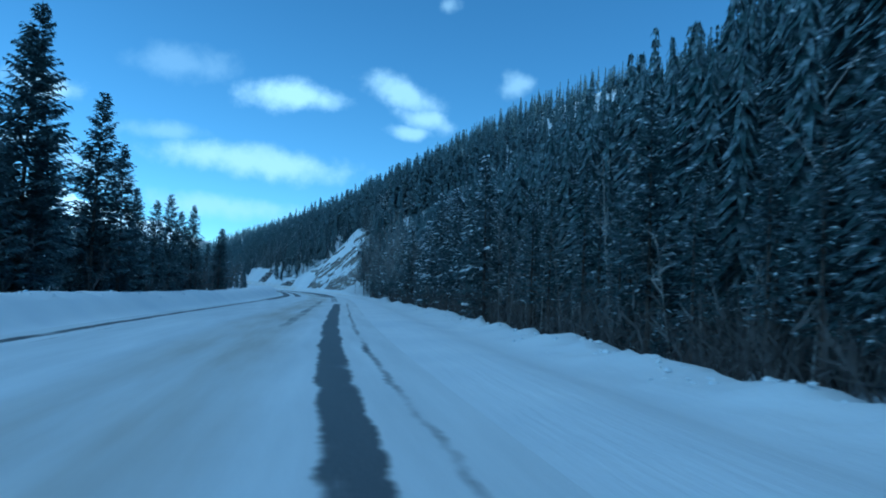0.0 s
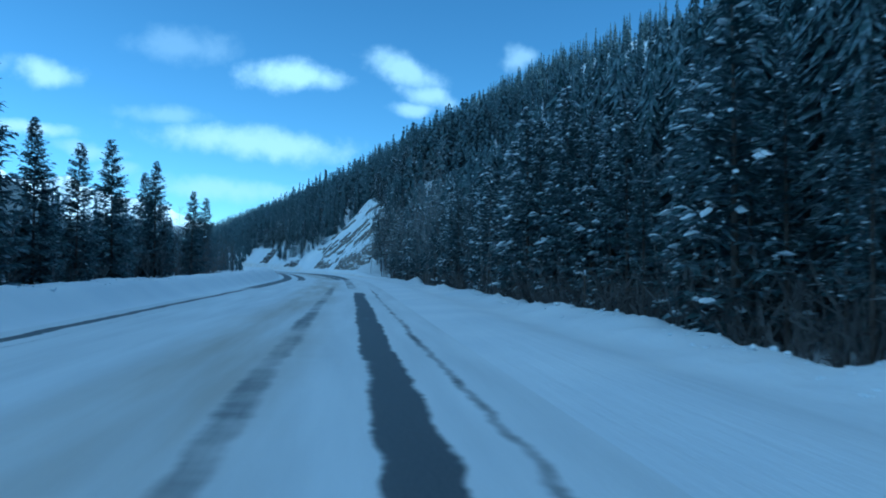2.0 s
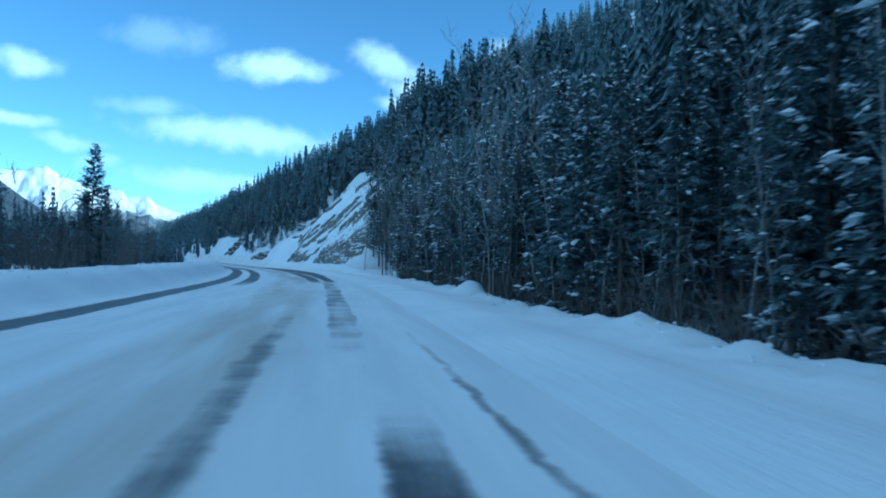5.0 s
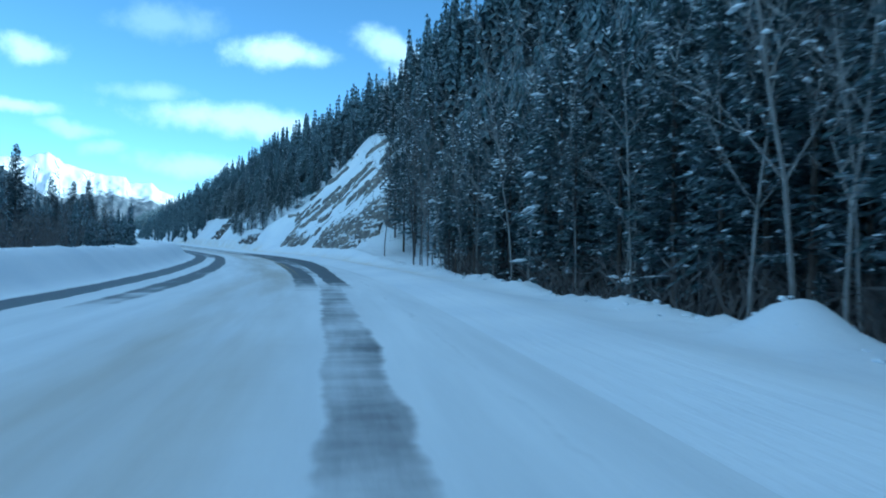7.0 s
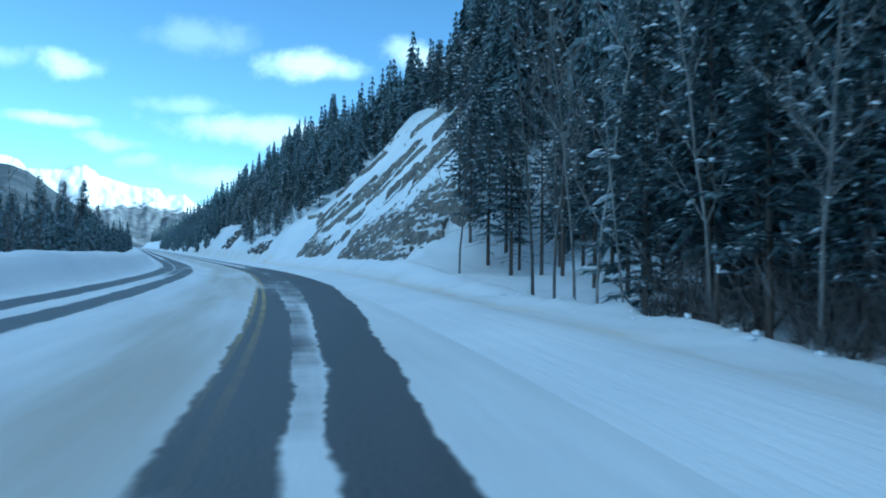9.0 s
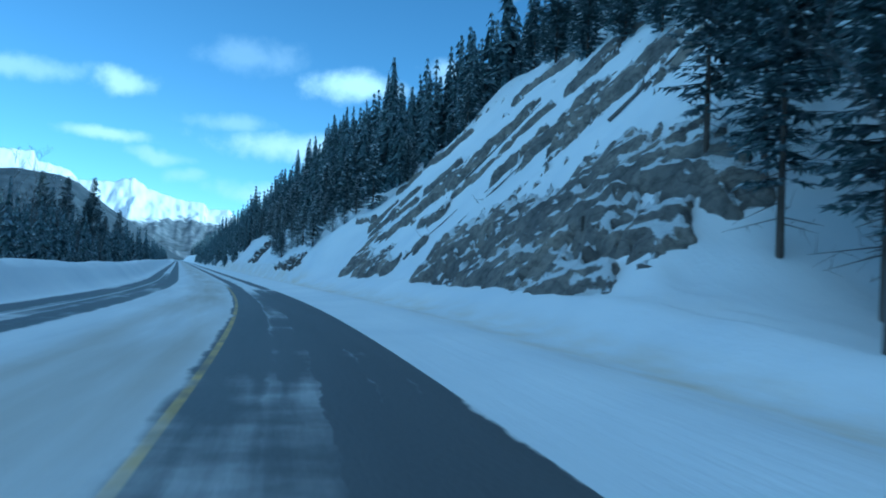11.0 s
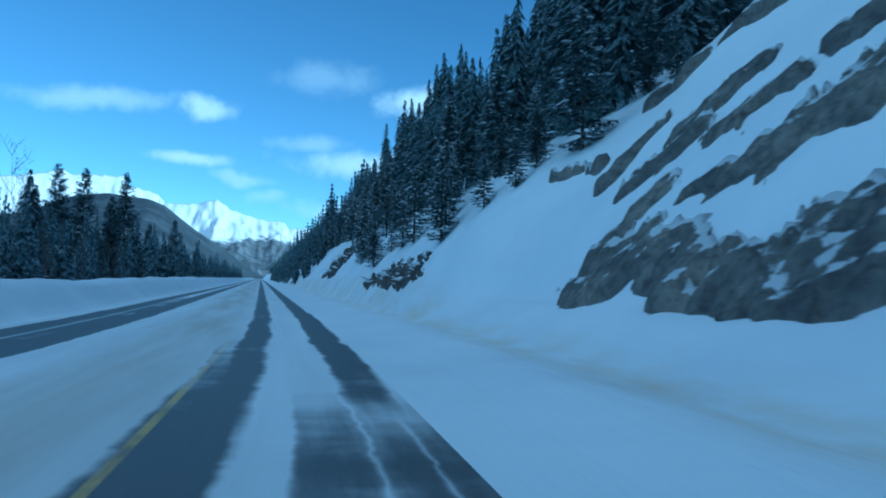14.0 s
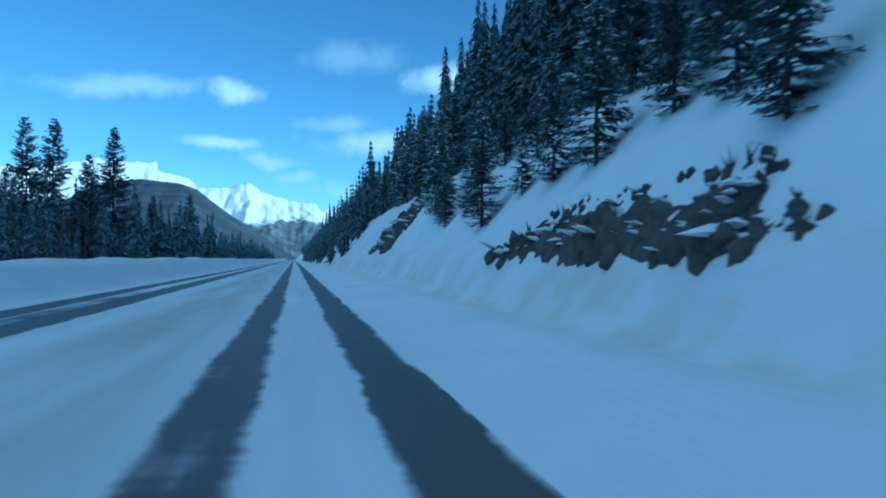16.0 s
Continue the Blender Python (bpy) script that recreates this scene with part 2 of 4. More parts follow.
    yel = nmath(n, l, 'MULTIPLY', yel, ramp(n, l, noise_node(n, l, uv.outputs[0], 1.6, 5), [(0.35, (0.2,) * 3), (0.6, (0.9,) * 3)]))
    tar = mixc(n, l, nmath(n, l, 'MULTIPLY', yel, band(n, l, s, 96, 150, 10)), tar, (0.55, 0.4, 0.1))
    whi = nmath(n, l, 'MULTIPLY', band(n, l, u, -5.66, -5.54, 0.02), band(n, l, s, 70, 400, 10))
    tar = mixc(n, l, nmath(n, l, 'MULTIPLY', whi, 0.8), tar, (0.62, 0.63, 0.62))
    packed = ramp(n, l, along, [(0.3, (0.68, 0.7, 0.72)), (0.7, (0.82, 0.84, 0.86))])
    sand = nmath(n, l, 'MULTIPLY', band(n, l, wob, -3.0, -0.8, 0.6), ramp(n, l, noise_node(n, l, mp2.outputs[0], 0.8, 4), [(0.35, (0.15,) * 3), (0.65, (0.8,) * 3)]))
    packed = mixc(n, l, nmath(n, l, 'MULTIPLY', sand, 0.85), packed, (0.42, 0.385, 0.31))
    l.new(mixc(n, l, bare, packed, tar), b.inputs["Base Color"])
    l.new(nmath(n, l, 'SUBTRACT', 0.85, nmath(n, l, 'MULTIPLY', bare, 0.3)), b.inputs["Roughness"])
    h = nmath(n, l, 'ADD', nmath(n, l, 'MULTIPLY', bare, -0.6), nmath(n, l, 'MULTIPLY', grain, 0.25))
    bump(n, l, b, h, 0.5, 0.03)
    return m


def make_rock(name, deep, lodge):
    m, n, l, b = material(name, 0.9, 0.2)
    geo = n.new("ShaderNodeNewGeometry")
    pos = geo.outputs["Position"]
    a = noise_node(n, l, pos, 0.8, 8, 0.62)
    c = noise_node(n, l, pos, 5.0, 8, 0.65)
    col = ramp(n, l, a, [(0.3, (0.13, 0.13, 0.13)), (0.5, (0.25, 0.24, 0.22)), (0.7, (0.42, 0.385, 0.33))])
    col = mixc(n, l, deep, col, (0.05, 0.05, 0.052))
    col = mixc(n, l, ramp(n, l, c, [(0.45, (0.0,) * 3), (0.7, (0.75,) * 3)]), col, (0.07, 0.07, 0.072))
    # snow lodged on whatever faces up
    nz = n.new("ShaderNodeSeparateXYZ")
    l.new(geo.outputs["Normal"], nz.inputs[0])
    lie = nmath(n, l, 'ADD', nz.outputs[2], nmath(n, l, 'MULTIPLY', nmath(n, l, 'SUBTRACT', noise_node(n, l, pos, 2.6, 6, 0.6), 0.5), 0.7))
    snow = ramp(n, l, lie, [(lodge, (0.0,) * 3), (lodge + 0.05, (1.0,) * 3)])
    crack = n.new("ShaderNodeTexVoronoi")
    crack.feature = 'DISTANCE_TO_EDGE'
    crack.inputs["Scale"].default_value = 1.1
    skew = n.new("ShaderNodeMapping")
    skew.inputs["Rotation"].default_value, skew.inputs["Scale"].default_value = (0.5, 0.7, 0.3), (1.0, 1.0, 2.4)
    l.new(mixc(n, l, 0.5, pos, colour_noise(n, l, pos, 1.6)), skew.inputs[0])
    l.new(skew.outputs[0], crack.inputs["Vector"])
    col = mixc(n, l, ramp(n, l, crack.outputs["Distance"], [(0.0, (0.45,) * 3), (0.05, (0.0,) * 3)]), col, (0.07, 0.07, 0.072))
    l.new(mixc(n, l, snow, col, (0.8, 0.83, 0.86)), b.inputs["Base Color"])
    grit = noise_node(n, l, pos, 16.0, 6, 0.7)
    hgt = nmath(n, l, 'ADD', nmath(n, l, 'ADD', a, nmath(n, l, 'MULTIPLY', c, 0.6)), nmath(n, l, 'MULTIPLY', grit, 0.15))
    bump(n, l, b, hgt, 0.9, 0.3)
    return m


def make_plain(name, lo, hi, scale, rough=0.9, spec=0.15, bumpy=0.0):
    m, n, l, b = material(name, rough, spec)
    pos = n.new("ShaderNodeNewGeometry").outputs["Position"]
    info = n.new("ShaderNodeObjectInfo")
    f = nmath(n, l, 'ADD', nmath(n, l, 'MULTIPLY', noise_node(n, l, pos, scale, 5), 0.75), nmath(n, l, 'MULTIPLY', info.outputs["Random"], 0.25))
    l.new(ramp(n, l, f, [(0.3, lo), (0.75, hi)]), b.inputs["Base Color"])
    if bumpy:
        bump(n, l, b, noise_node(n, l, pos, scale * 4, 5), 0.8, bumpy)
    return m


def make_needles():
    m, n, l, b = material("frosted_glare_lifted_needles", 0.9, 0.15)
    pos = n.new("ShaderNodeNewGeometry").outputs["Position"]
    info = n.new("ShaderNodeObjectInfo")
    f = nmath(n, l, 'ADD', nmath(n, l, 'MULTIPLY', noise_node(n, l, pos, 1.5, 5), 0.75), nmath(n, l, 'MULTIPLY', info.outputs["Random"], 0.25))
    col = ramp(n, l, f, [(0.3, (0.05, 0.082, 0.088)), (0.75, (0.1, 0.14, 0.142))])
    # pale patches: snow dust, and veiling glare painted in to lift the dark needles
    frost_and_glare = ramp(n, l, noise_node(n, l, pos, 4.5, 6, 0.68), [(0.45, (0.0,) * 3), (0.64, (0.65,) * 3)])
    l.new(mixc(n, l, frost_and_glare, col, (0.42, 0.48, 0.54)), b.inputs["Base Color"])
    return m


def make_mountain(top, uneven, lo, hi):
    m, n, l, b = material("mountain_snow_forest_and_haze", 0.9, 0.1)
    g = n.new("ShaderNodeNewGeometry")
    sep = n.new("ShaderNodeSeparateXYZ")
    l.new(g.outputs["Position"], sep.inputs[0])
    nz = n.new("ShaderNodeSeparateXYZ")
    l.new(g.outputs["Normal"], nz.inputs[0])
    a = noise_node(n, l, g.outputs["Position"], 0.006, 8, 0.62)
    c = noise_node(n, l, g.outputs["Position"], 0.014, 6, 0.6)
    line = nmath(n, l, 'ADD', sep.outputs[2], nmath(n, l, 'MULTIPLY', nmath(n, l, 'SUBTRACT', a, 0.5), uneven))
    wood = n.new("ShaderNodeMapRange")
    wood.interpolation_type = 'SMOOTHSTEP'
    l.new(line, wood.inputs[0])
    wood.inputs[1].default_value, wood.inputs[2].default_value = top + 25, top - 25
    rock = n.new("ShaderNodeMapRange")
    l.new(nmath(n, l, 'ADD', nz.outputs[2], nmath(n, l, 'MULTIPLY', c, 0.25)), rock.inputs[0])
    rock.inputs[1].default_value, rock.inputs[2].default_value = 0.78, 0.68
    col = mixc(n, l, nmath(n, l, 'MULTIPLY', rock.outputs[0], 0.6), (0.85, 0.87, 0.9), (0.2, 0.2, 0.22))
    # forest tone, its cool tint standing in for distance haze and shade
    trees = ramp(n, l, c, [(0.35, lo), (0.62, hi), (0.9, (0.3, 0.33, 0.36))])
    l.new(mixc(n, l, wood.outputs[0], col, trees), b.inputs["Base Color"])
    return m


SNOW, ROAD, ROCK, SLATE = make_snow(), make_road(), make_rock("grey_rock", 0.0, 0.7), make_rock("dark_slate", 0.55, 0.94)
# PEAK's blue-grey lower face and FLANK's bluish forest hold painted shade and haze
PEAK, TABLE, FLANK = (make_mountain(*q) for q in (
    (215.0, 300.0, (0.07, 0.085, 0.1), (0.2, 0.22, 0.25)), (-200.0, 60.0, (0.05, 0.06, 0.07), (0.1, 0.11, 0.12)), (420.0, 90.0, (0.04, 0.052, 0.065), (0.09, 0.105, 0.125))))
NEEDLE = make_needles()
BARK = make_plain("bark", (0.08, 0.068, 0.058), (0.17, 0.145, 0.125), 6.0, 0.95, 0.1, 0.05)
PALE = make_plain("pale_aspen_bark", (0.19, 0.185, 0.178), (0.4, 0.39, 0.375), 5.0, 0.9, 0.1, 0.03)
DEAD = make_plain("dead_twigs", (0.085, 0.082, 0.08), (0.17, 0.162, 0.155), 3.0)
CLUMP = make_plain("snow_clumps", (0.74, 0.78, 0.83), (0.86, 0.88, 0.9), 3.0, 0.8, 0.2)


# ---- alignment of the road: s metres along it, u metres to the right of the driven line ----
HEADING = ((-300, 10.0), (4, 9.8), (14, 8.6), (26, 7.6), (48, 7.3), (64, 8.2), (74, 8.4), (82, 9.5), (90, 12.4), (98, 14.8), (108, 16.9), (116, 18.9),
           (124, 20.8), (138, 22.4), (150, 23.8), (900, 24.2))
_S = np.arange(-300, 900, 0.5)
_H = np.radians(np.interp(_S, *zip(*HEADING)))
_X = np.concatenate([[0], np.cumsum(-np.sin((_H[1:] + _H[:-1]) / 2) * 0.5)])
_Y = np.concatenate([[0], np.cumsum(np.cos((_H[1:] + _H[:-1]) / 2) * 0.5)])
_X, _Y = _X - np.interp(0, _S, _X), _Y - np.interp(0, _S, _Y)


def place(s, u):
    h = np.interp(s, _S, _H)
    return np.interp(s, _S, _X) + u * np.cos(h), np.interp(s, _S, _Y) + u * np.sin(h)


def step(a, b, x):
    t = np.clip((x - a) / (b - a), 0, 1)
    return t * t * (3 - 2 * t)


_RNG = np.random.default_rng(7)
_TAB = _RNG.random((256, 256))


def lumps(x, y):
    """Smooth value noise, 0 to 1, one cell a unit."""
    xi, yi = np.floor(x).astype(int), np.floor(y).astype(int)
    fx, fy = x - xi, y - yi
    fx, fy = fx * fx * (3 - 2 * fx), fy * fy * (3 - 2 * fy)
    g = lambda i, j: _TAB[(xi + i) % 256, (yi + j) % 256]
    return (g(0, 0) * (1 - fx) + g(1, 0) * fx) * (1 - fy) + (g(0, 1) * (1 - fx) + g(1, 1) * fx) * fy


def fractal(x, y, octaves=4, gain=0.5):
    v, amp, tot = 0.0, 1.0, 0.0
    for k in range(octaves):
        v, tot, amp = v + amp * lumps(x * 2 ** k + 17.3 * k, y * 2 ** k + 9.1 * k), tot + amp, amp * gain
    return v / tot


def road_rise(s):
    """The carriageway's height over the datum."""
    return 0.3 + 0.2 * step(85, 125, s)


def road_fit(s):
    """Its width: 7 of these units to the left of the driven line, 2 to the right."""
    return 1 - road_rise(s) / 1.3


def grade(s):
    return 0.00015 * np.clip(s - 120, 0, 35) ** 2 + 0.0105 * np.clip(s - 155, 0, 1e9)


def slope_line(s, u):
    """The right-hand hillside, without lumps: forest flat, then the rock cut, then a steep snow slope."""
    wood = 0.15 + 0.72 * np.clip(u - 8.5, 0, None)
    cut = 1.5 + 1.2 * (u - 5.4)
    cut = np.where(u > 14.5, 12.42 + 0.52 * (u - 14.5), cut)
    steep = 1.5 + 1.15 * (u - 4.2)
    steep = np.where(u > 6.9, 4.6 + (0.7 - 0.06 * step(6.9, 20, u)) * (1 - 0.3 * step(195, 300, s)) * (u - 6.9), steep)
    a, b = step(110, 119, s), step(143, 148, s)
    wood = wood + 0.55 * step(94, 104, s)
    z = wood * (1 - a) + cut * a * (1 - b) + steep * b
    return np.where(u > 88, np.minimum(z, 45 + 0.2 * (u - 88)), z)


def height(s, u):
    s, u = np.broadcast_arrays(np.asarray(s, float), np.asarray(u, float))
    z = grade(s) + np.zeros_like(u)
    fit, right_u = road_fit(s), u
    u = u / fit
    # left bank, ploughed up beside the road, then flat snow under the trees
    lf = fractal(s * 0.9, u * 0.9, 4)
    crest = np.interp(s, (20, 50, 80, 115, 155, 175), (0.8, 0.74, 1.02, 1.22, 1.22, 1.36)) + 0.26 * (lf - 0.5) + 0.2 * (fractal(s * 0.25, u * 0.1, 3) - 0.5)
    left = crest * step(-7.2, -8.8, u) - (crest - 0.35) * step(-9.4, -12.5, u) + 0.3 * (fractal(s * 0.15, u * 0.15, 3) - 0.5) * step(-10, -14, u)
    left = left - 8.0 * step(-30, -120, u)
    z = z + np.where(u < 0, road_rise(s), 0.0) + np.where(u < -7.2, left * fit, 0.0)
    u = right_u
    # right shoulder, bank, hill
    a, b = step(100, 117, s), step(143, 150, s)
    ragged = fractal(s * 1.3, u * 1.3 + 40, 4) - 0.5
    edge = road_rise(s) * step(4.7, 2.4, u)
    bank = (0.12 * step(1.54, 3.4, u) + (np.interp(s, (0, 10, 30, 47, 60, 67, 73, 90, 97), (0.42, 0.34, 0.34, 0.26, 0.16, 0.08, 0.1, 0.13, 0.3)) + 0.38 * np.exp(-((s - 73.9) / 0.6) ** 2 - ((u - 4.9) / 0.6) ** 2) + 0.3 * ragged + 0.5 * np.clip(fractal(s * 1.9, u * 1.9 + 70, 3, 0.6) - 0.52, 0, 1) + 0.2 * (lumps(s * 0.22, u * 0 + 3) - 0.5)) * step(3.4, 4.9, u) - 0.42 * step(5.1, 5.9, u)) * (1 - a)
    foot = 5.1 * (1 - b) + 4.2 * b
    toe = edge + a * (0.2 * step(1.54, 3.6, u) + (0.95 + 0.35 * b) * step(3.2, foot, u) ** 1.3)
    hill = slope_line(s, u)
    soft = step(foot - 0.2, foot + 0.4, u) * a + step(6.0, 8.5, u) * (1 - a)
    r = (bank + toe) * (1 - soft) + hill * soft
    r = r + soft * (0.5 * (fractal(s * 0.35, u * 0.35, 4) - 0.5) + 0.3 * (1 - 0.88 * b) * (fractal(s * 1.1, u * 1.5, 4, 0.6) - 0.5)) + a * step(4.2, 5.2, u) * step(6.6, 5.6, u) * (0.22 - 0.2 * b) * (fractal(s * 0.8, u * 0.5, 3) - 0.5)
    return z + np.where(u > 1.0, r, 0.0)


def ground_z(s, u):
    return float(height(s, u))


# ---- mesh helpers ----
def mesh_from(name, verts, faces, mats=(), smooth=True):
    me = bpy.data.meshes.new(name)
    verts, faces = np.asarray(verts, np.float32), np.asarray(faces, np.int32)
    k = faces.shape[1]
    me.vertices.add(len(verts))
    me.vertices.foreach_set("co", verts.ravel())
    me.loops.add(faces.size)
    me.loops.foreach_set("vertex_index", faces.ravel())
    me.polygons.add(len(faces))
    me.polygons.foreach_set("loop_start", np.arange(0, faces.size, k, dtype=np.int32))
    me.polygons.foreach_set("use_smooth", np.full(len(faces), smooth))
    for m in mats:
        me.materials.append(m)
    me.update(calc_edges=True)
    me.validate()
    return me


def grid_faces(rows, cols):
    i = np.arange(rows * cols).reshape(rows, cols)
    return np.stack([i[:-1, :-1], i[:-1, 1:], i[1:, 1:], i[1:, :-1]], -1).reshape(-1, 4)


def sheet(name, ss, us, zfun, mat, uv=True, warp=None):
    """A sheet over rows s and columns u; warp moves the columns sideways, and the UV map keeps the columns as they were."""
    sg, uc = np.meshgrid(ss, us, indexing="ij")
    ug = uc if warp is None else warp(sg, uc)
    x, y = place(sg, ug)
    v = np.stack([x, y, zfun(sg, ug)], -1).reshape(-1, 3)
    f = grid_faces(len(ss), len(us))[:, ::-1]
    me = mesh_from(name, v, f, (mat,))
    if uv:
        lay = me.uv_layers.new(name="road")
        idx = np.empty(len(me.loops), np.int32)
        me.loops.foreach_get("vertex_index", idx)
        su = np.stack([sg, uc], -1).reshape(-1, 2)[idx]
        lay.data.foreach_set("uv", su.astype(np.float32).ravel())
    return new(name, me)


def part(name, me, mat, parent, label="", kind=""):
    ob = new(name, me)
    if mat is not None and not me.materials:
        me.materials.append(mat)
    ob.parent = parent
    return tagged(ob, label, kind=kind)


# ---- ground, road ----
S_ROWS = np.concatenate([np.arange(-140, -10, 5), np.arange(-10, 100, 0.32), np.arange(100, 165, 0.28), np.arange(165, 230, 0.8), np.arange(230, 400, 3), np.arange(400, 861, 20)])
U_LEFT = np.concatenate([[-2500, -1600, -900, -400, -200, -120, -80, -55, -40, -30, -24, -20, -17], np.arange(-15, -5.39, 0.24), [-5.39]])
U_RIGHT = np.concatenate([[1.54], np.arange(1.7, 3.4, 0.3), np.arange(3.4, 6.2, 0.17), np.arange(6.2, 15.4, 0.24), np.arange(15.4, 40, 1.2), [44, 50, 58, 66, 74, 82, 90, 100, 120, 160, 220]])
tagged(sheet("road", S_ROWS, np.array([-7.0, -6, -4.5, -3, -1.5, 0, 1, 2.0]), lambda s, u: grade(s) + road_rise(s), ROAD, warp=lambda s, u: u * road_fit(s)),
       "two-way asphalt road, half covered with packed snow", "road", kind="structure")
tagged(sheet("ground_left", S_ROWS, U_LEFT, height, SNOW, warp=lambda s, u: u + (5.39 - 7 * road_fit(s)) * step(-11, -5.39, u)), "snow-covered ground with a ploughed snow bank", "snow bank", kind="structure")
tagged(sheet("ground_right", S_ROWS, U_RIGHT, height, SNOW, warp=lambda s, u: u + (2 * road_fit(s) - 1.54) * step(3.8, 1.54, u)), "snow bank and snowy hillside beside the road", "snow slope", kind="structure")

# a plain that carries the snow on to the horizon behind the last rise and behind the camera
base = mesh_from("ground_plain", [(-5000, -5000, -12), (5000, -5000, -12), (5000, 5000, -12), (-5000, 5000, -12)], [(0, 1, 2, 3)], (SNOW,))
tagged(new("ground_plain", base), "snow plain beyond the road", "ground", kind="structure")


# ---- rock face ----
def ledge(s, u, s0, u0, s1, u1, wide):
    """1 along the line from (s0, u0) to (s1, u1), falling off to its sides."""
    ds, du = s1 - s0, u1 - u0
    t = np.clip(((s - s0) * ds + (u - u0) * du) / (ds * ds + du * du), 0, 1)
    d = np.hypot(s - s0 - t * ds, (u - u0 - t * du) * 1.5)
    return np.exp(-(d / wide) ** 2)


def rock_height(s, u):
    base = grade(s) + slope_line(s, u)
    ws, wu = s + 1.6 * (fractal(s * 0.5, u * 0.7, 3) - 0.5), u + 0.9 * (fractal(s * 0.6 + 9, u * 0.8, 3) - 0.5)
    # strata climb the face at a slant
    a, b = (-s * 0.75 + u * 0.66), (s * 0.6 + u * 0.95)
    strata = fractal(a * 0.2 + 3, b * 0.7, 4, 0.55)
    rough = fractal(s * 1.1, u * 1.5, 5, 0.62)
    sharp = 1 - np.abs(fractal(a * 0.9 + 5, b * 1.6 + 2, 3) - 0.5) * 3
    bare = 0.0
    # each band of bare rock: from (s, u) to (s, u), half width
    for s0, u0, s1, u1, w in (
            (140.6, 5.75, 134.5, 5.6, 0.5), (134.8, 5.5, 131.4, 5.5, 0.42), (140.6, 6.2, 140.3, 6.5, 0.3),      # foot of the face
            (131.1, 5.85, 130.8, 5.9, 0.3), (130.5, 6.0, 129.9, 6.15, 0.34),
            (138.7, 6.5, 136.6, 7.5, 0.42), (136.6, 7.5, 134.4, 8.9, 0.75), (134.4, 8.9, 132.4, 11.0, 0.8),         # long slanting band
            (140.2, 7.3, 138.4, 8.0, 0.36), (138.0, 8.5, 136.8, 9.4, 0.3), (133.4, 6.9, 131.4, 7.05, 0.4), (131.8, 7.6, 130.2, 9.0, 0.34), (130.4, 9.2, 129.2, 10.6, 0.42),
            (142.0, 6.9, 141.0, 7.6, 0.4), (141.4, 8.05, 140.6, 8.5, 0.4), (143.9, 7.2, 143.1, 8.3, 0.36), (145.6, 9.2, 141.0, 11.4, 0.3),
            (126.3, 5.3, 114.5, 5.3, 0.8), (140.5, 5.3, 131.8, 5.3, 0.4), (126.2, 6.0, 122.0, 6.35, 1.15), (122.0, 6.3, 114.5, 6.5, 1.3), (119.5, 7.2, 115.0, 8.0, 0.9),           # great slab
            (123.9, 8.9, 121.8, 10.8, 0.85), (126.0, 8.7, 125.6, 10.4, 0.5), (128.2, 8.2, 127.4, 9.4, 0.3), (120.5, 10.0, 118.0, 11.6, 0.6), (128.5, 11.6, 126.0, 13.6, 0.7), (136.5, 12.2, 132.5, 13.6, 0.5)):
        bare = np.maximum(bare, ledge(ws, wu, s0, u0, s1, u1, w))
    # past the cut only a few ledges stand out of a smooth slope
    last = np.maximum(0.85 * ledge(ws, wu, 146.2, 7.0, 144.9, 7.5, 0.42), 0.5 * ledge(s, u, 142.6, 5.5, 142.3, 5.55, 0.26))
    plain = step(141.6, 143.0, s) * step(10.6, 9.4, u) * (1 - np.clip(1.3 * bare, 0, 1))
    inside = step(112.5, 115.5, ws) * step(149.5, 147.5, s) * step(4.3, 4.8, wu) * step(15.5, 14.2, u)
    chips = fractal(s * 2.1, u * 2.8, 5, 0.58) - 0.5
    proud = inside * (0.9 * (strata - 0.55) + 0.8 * (rough - 0.5) + 0.15 * sharp + 1.5 * chips + 1.8 * (fractal(s * 4.3 + 3, u * 5.5, 4, 0.65) - 0.5) + 1.5 * np.minimum(bare, 0.9) - 0.7 - 1.2 * plain + 2.3 * np.minimum(last, 0.9)) - 1.2 * (1 - inside)
    broken = np.abs(fractal(a * 0.55 + 8, b * 1.9 + 4, 4, 0.55) - 0.5) * 2 - 0.3
    return base + np.where(proud > 0, 0.34 * np.tanh(proud / 0.34) + 0.22 * broken * np.clip(proud * 3, 0, 1), proud) + inside * 0.16 * (fractal(s * 4.2, u * 5.2, 4, 0.65) - 0.5)


ROCK_FACE = tagged(sheet("rock_face", np.arange(113, 150, 0.11), np.arange(4.7, 15.6, 0.09), rock_height, ROCK), "grey slanting rock face breaking through snow", "rock face", kind="structure")



# ---- trees ----
def tri_mesh(name, tris, mat, smooth=False):
    v = np.asarray(tris, np.float32).reshape(-1, 3)
    return mesh_from(name, v, np.arange(len(v)).reshape(-1, 3), (mat,), smooth)


OCTA = (np.array([(1, 0, 0), (0, 1, 0), (-1, 0, 0), (0, -1, 0), (0, 0, 1), (0, 0, -1)], float),
        np.array([(0, 1, 4), (1, 2, 4), (2, 3, 4), (3, 0, 4), (1, 0, 5), (2, 1, 5), (3, 2, 5), (0, 3, 5)]))


